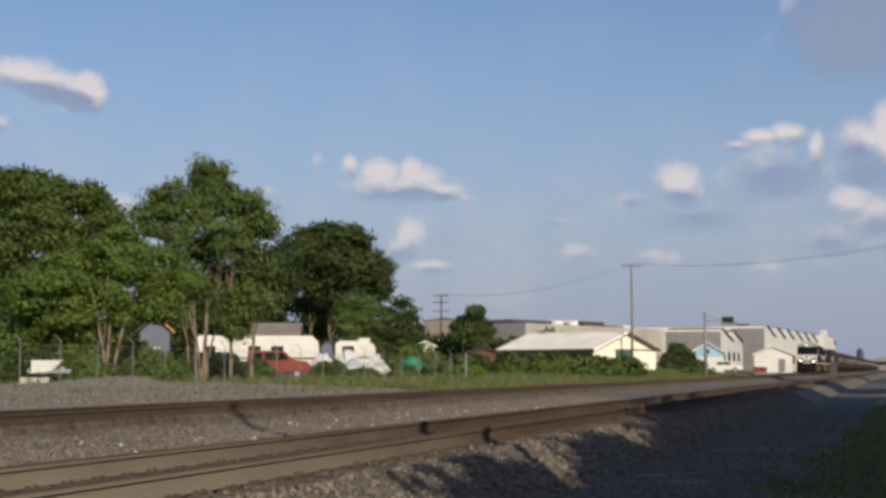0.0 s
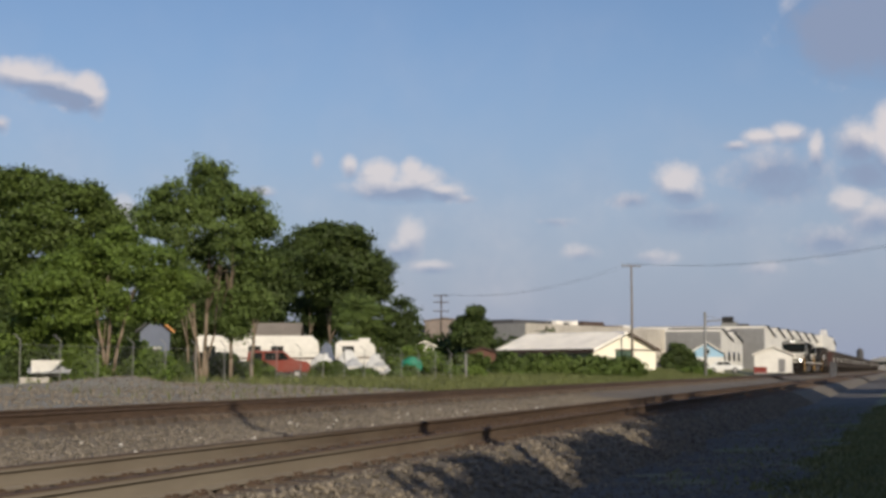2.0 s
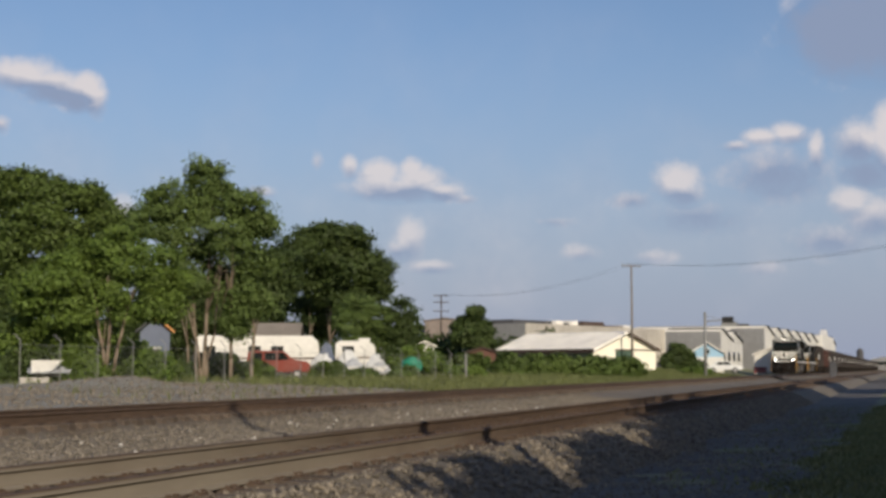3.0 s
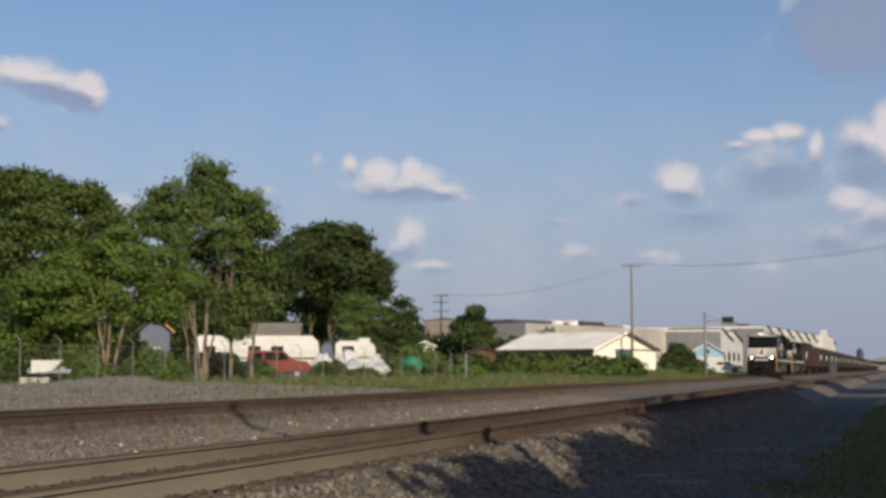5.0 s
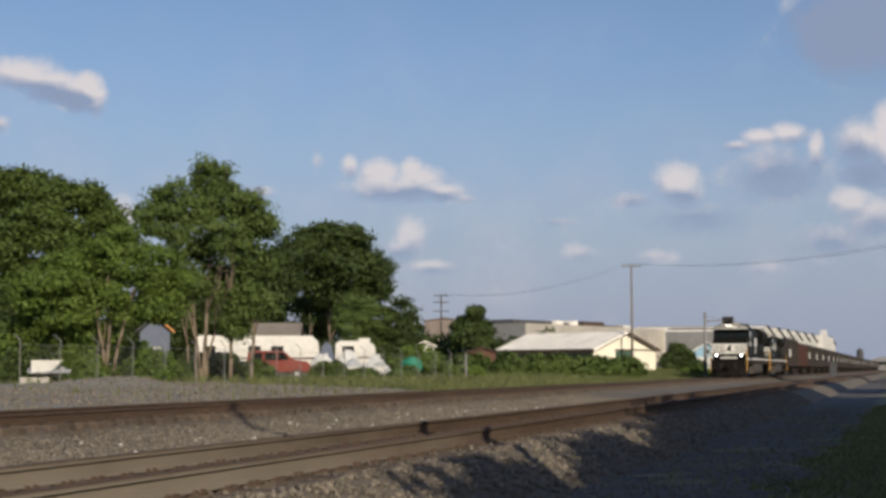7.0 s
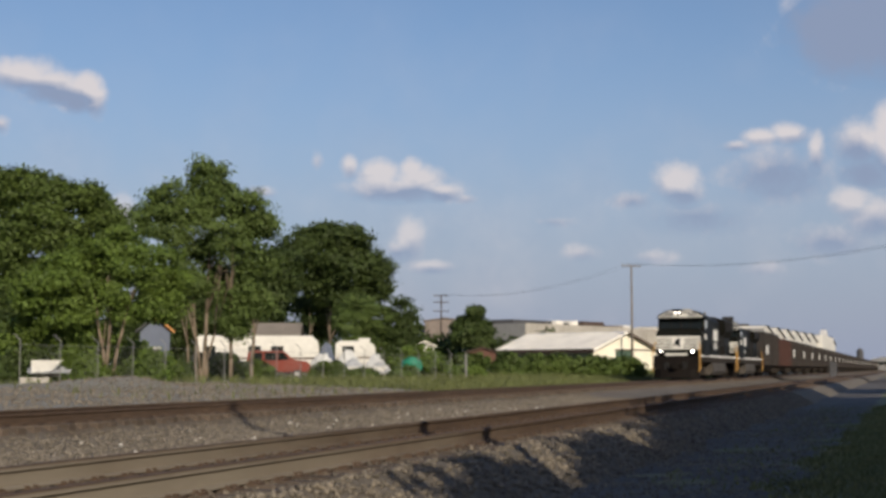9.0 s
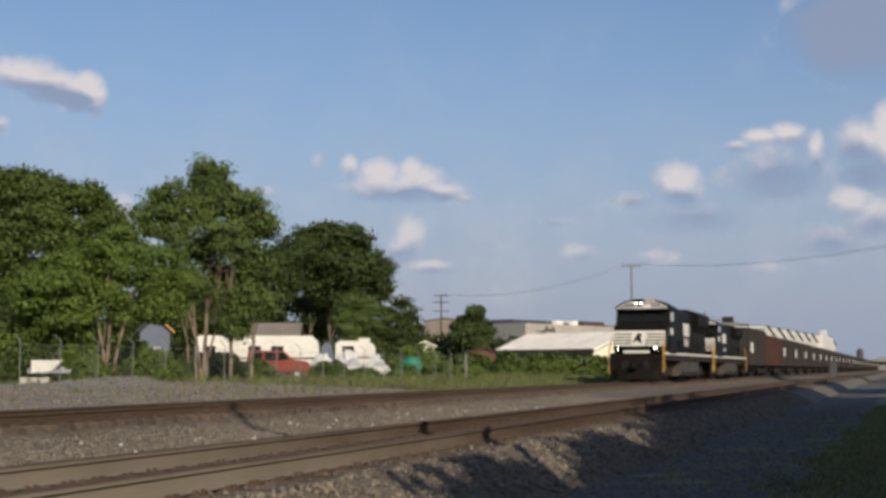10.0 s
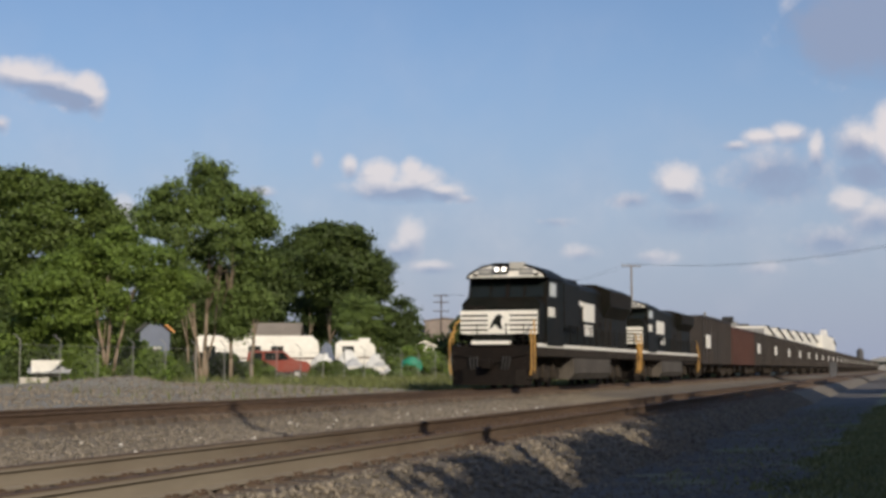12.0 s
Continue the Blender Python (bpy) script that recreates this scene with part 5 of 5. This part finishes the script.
def build_train():
    for offset, lit, label, letters, upper in ((0.0, True, "black freight locomotive with white nose panel and lit headlamps", ((9.9, 12.2, 2.98, 3.78), (10.1, 11.8, 2.3, 2.82), (8.3, 9.8, 3.62, 3.8)), 1.0),
                                        (24.6, False, "second black freight locomotive coupled behind the first", ((5.45, 8.15, 2.85, 3.65), (8.3, 9.7, 2.25, 2.75)), 0.76)):
        e, wheels = locomotive(offset, lit, label, letters, upper)
        MOVERS.append((e, NOSE_END + offset))
        SPINNERS.extend((w, 0.53) for w in wheels)
    at = NOSE_END + 49.1
    c, wheels = coal_car(M["hopper_black"], "tall dark covered freight car with a white marking panel", 4.6, 19.3, heap=False)
    MOVERS.append((c, at))
    SPINNERS.extend((w, 0.46) for w in wheels)
    at += 20.3
    c, wheels = coal_car(M["hopper_red"], "oxide-red coal hopper car loaded with coal", 4.3, 18.6, plate=False)
    MOVERS.append((c, at))
    SPINNERS.extend((w, 0.46) for w in wheels)
    at += 19.4
    first, wheels = coal_car(M["hopper_black"], "dusty dark coal hopper car loaded with coal", 4.35, 19.2)
    MOVERS.append((first, at))
    for k in range(41):
        at += 20.2
        MOVERS.append((copy_thing(first, pose(at, FAR_TRACK, 0)), at))


def motions():
    """The train rolls past at an even speed; the wheels turn with it."""
    times = [0.0, 0.05, 0.1, 0.2] + [0.5 * i for i in range(1, 24)] + [11.8, 11.9, 11.95, 12.0]
    for ob, end in MOVERS:
        walk(ob, [(t, pose(end + SPEED * (12.0 - t), FAR_TRACK, 0)) for t in times])
    # wind: gusts lean the boughs a little to one side and back
    gusts = ((0.0, 0.0), (0.5, 0.4), (1.0, 0.5), (1.5, 0.4), (2.0, 0.0), (2.5, -0.5), (3.0, -1.2), (4.0, -0.8), (5.0, -0.3), (5.5, 0.0), (6.0, 0.1), (6.5, 0.5), (7.0, 0.8), (8.0, 0.1), (9.0, -0.4), (9.5, -0.3), (10.0, 0.1), (10.5, 0.5), (11.0, 0.6), (11.5, 0.4), (12.0, 0.0))
    for ob, swing in SWAYING:
        walk(ob, [(t, pose(0, 0, 0, 0, swing * g, 0)) for t, g in gusts])
    for ob, r in SPINNERS:
        x = ob.matrix_basis.translation.x
        walk(ob, [(t, pose(x, 0, r, 0, -math.degrees(SPEED * t / r) % 360, 0)) for t in (i / 30 for i in range(0, 361))])

# ---- yard behind the fence ----


def vehicle(name, x, y, z, turn, paint, profile, glass, label, width=1.75, wheel_x=(0.85, 3.55), r=0.34):
    """A parked car or pickup: profile of (along, up), windows as outlines on both sides."""
    c = thing(name, pose(x, y, z, 0, 0, turn), label, "vehicle")
    bm = bmesh.new()
    prism(bm, profile, -width / 2, width / 2, "y")
    bmesh.ops.bevel(bm, geom=list(bm.edges), offset=0.05, segments=2, affect="EDGES")
    body = part("body", bm, M[paint], c)
    for outline in glass:
        for s in (-1, 1):
            bm = bmesh.new()
            prism(bm, outline, s * width / 2 - 0.012, s * width / 2 + 0.012, "y")
            part("window", bm, M["glass_dark"], body)
    for wx in wheel_x:
        for s in (-1, 1):
            bm = bmesh.new()
            tube(bm, (0, -0.11, 0), (0, 0.11, 0), r, r, 18)
            w = part("wheel", bm, M["tyre"], c)
            w.matrix_basis = pose(wx, s * (width / 2 - 0.08), r)
            bm = bmesh.new()
            tube(bm, (0, -0.125, 0), (0, 0.125, 0), r * 0.6, r * 0.6, 12)
            part("rim", bm, M["rim"], w)
    length = max(p[0] for p in profile)
    for bx in (-0.06, length - 0.04):
        bm = bmesh.new()
        box(bm, bx, bx + 0.1, -width / 2 + 0.05, width / 2 - 0.05, 0.42, 0.58, 0.02)
        part("bumper", bm, M["rim"], c)
    for s in (-1, 1):
        bm = bmesh.new()
        box(bm, length - 0.02, length + 0.02, s * 0.6 - 0.14, s * 0.6 + 0.14, 0.68, 0.82, 0.01)
        part("lamp", bm, M["window_painted_sky"], c)
    return c


SUV = [(0, 0.45), (0.02, 1.0), (0.12, 1.65), (0.3, 1.75), (2.55, 1.75), (3.25, 1.18), (4.5, 1.05), (4.6, 0.8), (4.6, 0.45)]
SUV_GLASS = [[(0.3, 1.2), (0.36, 1.68), (1.1, 1.7), (1.1, 1.2)], [(1.2, 1.2), (1.2, 1.7), (2.0, 1.7), (2.0, 1.2)], [(2.1, 1.2), (2.1, 1.7), (2.5, 1.7), (2.95, 1.22)]]
WAGON = [(0, 0.5), (0.02, 1.15), (0.14, 1.95), (0.4, 2.06), (2.75, 2.06), (3.5, 1.42), (4.6, 1.25), (4.72, 0.95), (4.72, 0.5)]
WAGON_GLASS = [[(0.35, 1.35), (0.42, 1.92), (1.2, 1.93), (1.2, 1.35)], [(1.35, 1.35), (1.35, 1.93), (2.2, 1.93), (2.2, 1.35)], [(2.35, 1.35), (2.35, 1.93), (2.72, 1.93), (3.2, 1.42)]]
SEDAN = [(0, 0.4), (0.05, 0.9), (0.9, 0.98), (1.4, 1.4), (2.7, 1.42), (3.35, 0.98), (4.4, 0.85), (4.5, 0.4)]
SEDAN_GLASS = [[(1.15, 0.98), (1.5, 1.32), (2.05, 1.34), (2.05, 0.98)], [(2.12, 0.98), (2.12, 1.34), (2.65, 1.34), (3.1, 1.0)]]


def motor_home(x, y, z, turn, length, height, label, stripe):
    c = thing("caravan", pose(x, y, z, 0, 0, turn), label, "caravan")
    bm = bmesh.new()
    prism(bm, [(0, 0.6), (0, height - 0.25), (0.3, height), (length - 0.5, height), (length, height - 0.5), (length + 0.1, 1.4), (length, 0.6)], -1.2, 1.2, "y")
    bmesh.ops.bevel(bm, geom=list(bm.edges), offset=0.06, segments=2, affect="EDGES")
    body = part("body", bm, M["white_wall"], c)
    n = int(length / 1.8)
    for i in range(n):
        if i % 3 == 1:
            continue
        for s in (-1, 1):
            bm = bmesh.new()
            xx = 0.6 + i * 1.8
            box(bm, xx, xx + 1.0, s * 1.2 - 0.02, s * 1.2 + 0.02, 1.75, 2.3, 0.01)
            part("window", bm, M["glass_dark"], body)
    for s in (-1, 1):
        bm = bmesh.new()
        box(bm, 0.1, length - 0.1, s * 1.205 - 0.006, s * 1.205 + 0.006, 1.25, 1.4)
        part("stripe", bm, M[stripe], body)
    bm = bmesh.new()
    box(bm, 2.0, 3.0, -0.5, 0.5, height, height + 0.25, 0.05)
    part("roof_vent", bm, M["white_wall"], c)
    for wx in (length * 0.3, length * 0.75):
        for s in (-1, 1):
            bm = bmesh.new()
            tube(bm, (0, -0.12, 0), (0, 0.12, 0), 0.38, 0.38, 16)
            w = part("wheel", bm, M["tyre"], c)
            w.matrix_basis = pose(wx, s * 1.05, 0.38)


def sheeted_boat(x, y, z, turn, length, height, label, seed, mat="tarp"):
    """A load under a draped sheet with folds and a ridge."""
    rnd = random.Random(seed)
    c = thing("covered_boat", pose(x, y, z, 0, 0, turn), label, "boat")
    bm = bmesh.new()
    nx, ny = 22, 14
    vs = []
    for i in range(nx + 1):
        row = []
        u = i / nx
        ridge = height * (0.55 + 0.45 * math.sin(math.pi * min(1, u * 1.15))) * (1 - 0.35 * u)
        for j in range(ny + 1):
            v = j / ny * 2 - 1
            fold = 0.08 * math.sin(i * 1.3 + j * 0.8) + rnd.uniform(-0.07, 0.07)
            row.append(bm.verts.new((u * length + fold, v * 1.15 * (1 - 0.3 * u ** 3) + fold, max(0.15, ridge * (1 - abs(v) * 0.85) + fold))))
        vs.append(row)
    for i in range(nx):
        for j in range(ny):
            bm.faces.new((vs[i][j], vs[i + 1][j], vs[i + 1][j + 1], vs[i][j + 1]))
    part("sheet", bm, M[mat], c, smooth=False)
    bm = bmesh.new()
    prism(bm, [(0.1, 0.12), (0.1, 0.7), (length - 0.3, 0.7), (length - 0.9, 0.12)], -0.85, 0.85, "y")
    part("hull", bm, M["white_wall"], c)
    bm = bmesh.new()
    box(bm, 0.4, length - 0.4, -0.5, 0.5, 0.0, 0.12)
    part("cradle", bm, M["wood_pole"], c)


def chain_fence():
    a, b = Vector((49.0, 32.3, 0)), Vector((92.0, 27.2, 0))
    f = thing("chain_link_fence", pose(0, 0, 0), "weathered chain-link fence with steel posts", "fence")
    n = 19
    pts = []
    for i in range(n):
        p = a.lerp(b, i / (n - 1))
        p.z = float(ground_height(np.array(p.x), np.array(p.y)))
        pts.append(p)
        bm = bmesh.new()
        last = i == n - 1
        r = 0.07 if last else 0.019
        tube(bm, (p.x, p.y, p.z - 0.2), (p.x, p.y, p.z + 1.72), r, r, 8)
        post = part("post", bm, M["galv"], f)
        bm = bmesh.new()
        tube(bm, (p.x, p.y, p.z + 1.72), (p.x - 0.14, p.y + 0.24, p.z + 1.98), 0.02, 0.016, 5)
        part("barb_arm", bm, M["galv"], post)
    for h in (0.1, 1.55):
        bm = bmesh.new()
        for p, q in zip(pts, pts[1:]):
            tube(bm, p + Vector((0, 0, h)), q + Vector((0, 0, h)), 0.007, 0.007, 5)
        part("rail", bm, M["galv"], f)
    bm = bmesh.new()
    for p, q in zip(pts, pts[1:]):
        for k in range(20):
            u0, u1 = k / 20, min(1, (k + 12) / 20)
            for s, t in ((u0, u1), (u1, u0)):
                tube(bm, p.lerp(q, s) + Vector((0, 0, 0.1)), p.lerp(q, t) + Vector((0, 0, 1.55)), 0.0014, 0.0014, 3)
    net = part("mesh", bm, M["galv"], f, "thin wire mesh")
    net["kind"] = "stuff"


def build_yard():
    def gz(x, y):
        return float(ground_height(np.array(float(x)), np.array(float(y))))
    vehicle("red_suv", 99.8, 46.5, gz(101, 45) - 0.18, -66, "red_car", WAGON, WAGON_GLASS, "faded red estate car parked in the yard", wheel_x=(0.95, 3.75))
    vehicle("dark_car", 92.0, 47.0, gz(92, 47), -62, "car_dark", SUV, SUV_GLASS, "dark blue van parked behind the tree stems", wheel_x=(0.95, 3.75))
    vehicle("white_car", 78.0, 49.5, gz(78, 49), -58, "car_white", SEDAN, SEDAN_GLASS, "white saloon car parked among weeds")
    vehicle("grey_car", 88.0, 45.5, gz(84, 50), -60, "car_dark", SEDAN, SEDAN_GLASS, "dark saloon car parked in the yard")
    motor_home(107.5, 54.5, gz(107, 53), -66.5, 9.8, 3.15, "long white motor home parked in the yard", "brown_trim")
    motor_home(119.0, 47.0, gz(118, 46), -68, 3.4, 2.75, "short white caravan parked beside the motor home", "brick_red")
    for x, y, turn, l, h, seed, mat, label in ((102.3, 42.3, -75, 2.0, 2.0, 1, "tarp", "white plastic sheet draped over a boat"), (103.0, 40.4, -50, 1.9, 2.3, 2, "tarp", "crumpled white sheet over stored goods"),
                                               (101.0, 39.2, -85, 1.8, 1.5, 5, "tarp_grey", "grey sheet over a low pile"), (104.5, 38.6, -100, 1.6, 1.9, 6, "tarp", "white sheet over a small boat"),
                                               (102.0, 37.4, -70, 1.5, 1.2, 7, "tarp_grey", "grey sheet over boxes")):
        sheeted_boat(x, y, gz(x, y), turn, l, h, label, seed, mat)
    sheeted_boat(110.0, 44.8, gz(110, 44), -40, 1.6, 3.0, "blue-grey tarpaulin over a tall stack", 3, "grey_blue")
    sheeted_boat(55.3, 36.0, gz(55.5, 36) + 0.25, -57, 1.7, 0.7, "small pale boat under a torn grey sheet among weeds", 8, "tarp_grey")
    vehicle("white_car", 183.5, 23.4, gz(183.5, 23.4), -80, "car_white", SEDAN, SEDAN_GLASS, "white saloon car parked near the crossing")
    vehicle("red_car", 207.0, 18.9, gz(207, 19), 6, "red_car", SEDAN, SEDAN_GLASS, "red car parked by the cream house")
    # round green tank
    t = thing("green_tank", pose(99.0, 33.3, gz(99.0, 33.3) + 0.02), "round green plastic tank behind the fence", "tank")
    bm = bmesh.new()
    prev = None
    for h, r in ((0.0, 0.55), (0.25, 0.72), (0.8, 0.78), (1.15, 0.66), (1.32, 0.3)):
        if prev:
            tube(bm, (0, 0, prev[0]), (0, 0, h), prev[1], r, 16)
        prev = (h, r)
    part("shell", bm, M["green_plastic"], t, smooth=True)
    bm = bmesh.new()
    tube(bm, (0, 0, 1.32), (0, 0, 1.4), 0.22, 0.22, 12)
    part("lid", bm, M["green_plastic"], t)
    gable_house("orange_roof_shed", 85.7, 47.5, 0.1, -61, 1.9, 2.0, 3.1, 3.95, "grey_blue", "orange", "grey-blue shed with one orange roof slope", [("door", 0.5, 1.3, 0.1, 2.0, "grey_wall")], "dark_roof")
    s = thing("orange_container", pose(86.6, 58.9, 0.0, 0, 0, -56), "orange container with a pale blue base", "container")
    bm = bmesh.new()
    box(bm, -2.0, 0.35, 0, 2.4, 2.2, 4.3, 0.03)
    part("upper", bm, M["orange"], s)
    bm = bmesh.new()
    box(bm, -2.0, 0.35, 0, 2.4, 0.0, 2.18, 0.03)
    part("base", bm, M["blue_siding"], s)
    b = thing("concrete_block", pose(50.8, 32.8, gz(50.8, 32.8), 0, 0, -57), "pale concrete block lying at the gravel's edge", "block")
    bm = bmesh.new()
    prism(bm, [(-0.28, 0), (0.28, 0), (0.2, 0.26), (-0.2, 0.26)], -0.55, 0.55, "x")
    part("body", bm, M["concrete_wall"], b)
    chain_fence()


def build_gravel_bank():
    """Gravel strip and low mound beyond the far track."""
    def height(x, y):
        z = ground_height(x, y) + 0.05 - 0.15 * smooth_step(30, 33, y) - 0.2 * smooth_step(58, 70, x)
        m = np.exp(-((x - 49.0) / 3.2) ** 2 - ((y - 28.0) / 1.6) ** 2)
        return z + 0.4 * m + 0.04 * ripple(x, y, 0.9)
    xs, ys = np.arange(15, 70, 0.4), np.arange(17.2, 33.2, 0.3)
    tagged(grid_sheet("gravel_bank", xs, ys, height, M["pale_gravel"]), "pale grey gravel strip with a low mound", "gravel", kind="structure")
    rng = np.random.default_rng(31)
    n = 9000
    x, y = rng.uniform(22, 60, n), rng.uniform(18, 29, n)
    v, f = stone_shapes(rng, np.stack([x, y, height(x, y) + 0.01], -1), 0.03, 0.07)
    tagged(soup("bank_stones", v, f, M["stone"]), "loose grey stones on the gravel strip", "stones", kind="stuff")


def build_scrub():
    rnd = random.Random(9)
    # Several bushes under the trees get leaf_dark: their shade is put into the colour.
    rows = [(62.0, 34.4, 0.8, 1.1, "leaf_dark"), (66.0, 34.6, 0.7, 0.9, "leaf_mid"), (52.5, 36.5, 1.2, 1.0, "leaf_dark"), (168.0, 22.0, 1.4, 0.8, "leaf_light"), (163.0, 22.5, 1.2, 0.7, "leaf_light"), (84.5, 31.6, 0.9, 0.55, "leaf_mid"), (92.0, 31.2, 0.7, 0.7, "leaf_mid"), (88.0, 30.4, 0.6, 0.45, "leaf_mid"),
            (104.0, 34.0, 2.2, 1.6, "leaf_light"), (110.0, 36.5, 2.4, 2.2, "leaf_light"), (118.0, 40.0, 2.4, 2.0, "leaf_mid"), (130.0, 38.0, 2.0, 1.6, "leaf_mid"),
            # Dark bushes at (84.6, 42.6), (82.5, 43.8) are added to cover the motor home's base.
            (72.0, 38.5, 1.1, 0.9, "leaf_mid"), (84.0, 56.0, 3.0, 3.2, "leaf_dark"), (90.0, 60.0, 3.2, 3.4, "leaf_dark"), (70.0, 42.5, 1.5, 1.4, "leaf_dark"), (98.0, 62.0, 3.0, 3.4, "leaf_dark"), (95.0, 52.0, 1.6, 1.6, "leaf_dark"), (76.0, 55.0, 2.6, 2.6, "leaf_dark"), (69.5, 35.5, 0.6, 0.7, "leaf_light"), (66.2, 36.8, 1.3, 2.0, "leaf_light"), (92.0, 54.2, 3.2, 7.4, "leaf_dark"), (80.0, 53.0, 3.0, 5.2, "leaf_dark"), (84.6, 42.6, 1.1, 1.2, "leaf_dark"), (82.5, 43.8, 1.1, 1.4, "leaf_dark"),  (74.0, 52.0, 2.8, 4.8, "leaf_dark"), (91.0, 55.5, 3.0, 4.6, "leaf_dark"), (54.0, 38.5, 1.6, 1.3, "leaf_dark"), (57.5, 37.5, 1.4, 1.5, "leaf_dark"), (60.5, 36.5, 1.2, 1.4, "leaf_dark"), (75.5, 36.5, 1.0, 1.3, "leaf_dark"), (79.0, 36.0, 0.9, 1.0, "leaf_mid"), (86.5, 34.5, 1.2, 1.0, "leaf_mid"), (100.0, 29.5, 1.4, 0.8, "leaf_light")]
    for x, y, w, h, leaf in rows:
        z = float(ground_height(np.array(x), np.array(y)))
        tree("bush", x, y, z, lobes_from(rnd, [(0, h * 0.55, w * 0.8, h * 0.55), (w * 0.5, h * 0.4, w * 0.5, h * 0.4), (-w * 0.5, h * 0.4, w * 0.55, h * 0.4)]), [(0, 0, 0.1, 0, h * 0.7, 0.04)],
             leaf, int(x * 7), "leafy green bush among weeds at the fence", "bush", clump=0.3, size=0.1, density=7, group="bushes by the fence")
    far = []
    for i in range(46):
        far.append((i * 3.0 - 66 + rnd.uniform(-1, 1), rnd.uniform(-6, 6), rnd.uniform(1.5, 3.0), 2.8, 2.4, rnd.uniform(2.0, 3.8)))
    tree("tree_belt", 165.0, 105.0, 0.2, far, [], "leaf_dark", 77, "distant belt of dark trees behind the yard", "trees", clump=1.2, size=0.45, per_clump=16, density=1.6, turn=-60)


def build_shade_side():
    """Trees and a utility pole beside the road, on the sunny side of the path; they shade the ground before the tracks."""
    rnd = random.Random(4)
    for i, (x, y, h, w) in enumerate(((-9, -9.0, 8.0, 3.4), (-4.5, -8.4, 8.5, 3.2), (3.0, -8.0, 9.2, 3.6), (10.0, -8.0, 9.4, 3.8), (16.8, -7.9, 9.7, 3.8), (23.5, -7.6, 10.6, 3.8), (31.0, -7.6, 11.0, 3.8), (38.0, -7.8, 11.0, 3.8), (45.0, -7.6, 11.0, 3.8), (52.0, -7.6, 10.6, 3.6), (58.0, -7.8, 10.4, 3.4), (64.0, -7.6, 10.6, 3.4), (86.0, -7.6, 11.0, 3.6), (93.0, -7.6, 11.0, 3.6))):
        tree("roadside_tree", x, y, -0.7, lobes_from(rnd, [(0, h - 2.2, w * 0.75, 2.2), (-w * 0.5, h - 4.0, w * 0.75, 2.2), (w * 0.5, h - 4.4, w * 0.75, 2.2), (0, h - 6.0, w * 1.1, 2.2), (-w * 0.7, h - 6.4, w * 0.7, 2.0), (w * 0.7, h - 6.4, w * 0.7, 2.0)]), [(0, 0, 0.2, 0, h * 0.75, 0.22)],
             "leaf_mid", 50 + i, "leafy roadside tree shading the path", clump=0.9, size=0.26, per_clump=34, density=6.0, group="roadside trees")
    utility_pole(11.2, -0.9, -0.7, 13.4, (), 0, "bare wooden utility pole at the path's edge")



def signal_cabinet():
    c = thing("signal_cabinet", pose(200.0, 8.87, -0.45), "dark weathered signal cabinet between the tracks", "cabinet")
    bm = bmesh.new()
    box(bm, -0.5, 0.5, -0.45, 0.45, 0.1, 2.0, 0.03)
    part("body", bm, M["dark_roof"], c)
    bm = bmesh.new()
    prism(bm, [(-0.58, 2.0), (0.58, 2.0), (0, 2.22)], -0.52, 0.52, "x")
    part("lid", bm, M["dark_roof"], c)
    bm = bmesh.new()
    box(bm, -0.52, -0.502, -0.38, 0.38, 0.2, 1.9, 0.006)
    door = part("door", bm, M["dark_roof"], c)
    bm = bmesh.new()
    tube(bm, (-0.56, 0.25, 1.0), (-0.56, 0.25, 1.2), 0.02, 0.02, 6)
    part("handle", bm, M["galv"], door)
    bm = bmesh.new()
    box(bm, -0.6, 0.6, -0.55, 0.55, -0.2, 0.1)
    part("plinth", bm, M["concrete_wall"], c)


def build_road():
    def height(x, y):
        on = smooth_step(-2, 3.5, y) * smooth_step(24, 18, y)
        return (ground_height(x, y) + 0.06) * (1 - on) - 0.02 * on
    tagged(grid_sheet("road", np.arange(172, 182.1, 1.0), np.arange(-60, 120, 1.0), height, M["asphalt"]), "worn asphalt road crossing both tracks", "road", kind="structure")
build_ground()
build_path()
build_ballast()
build_gravel_bank()
build_road()
signal_cabinet()
build_buildings()
build_poles()
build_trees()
build_yard()
build_scrub()
build_shade_side()
build_train()
build_grass()
build_track("track_near", NEAR_TRACK, "near railway track of rusty rails on timber ties")
build_track("track_far", FAR_TRACK, "far railway track of rusty rails on timber ties")
motions()
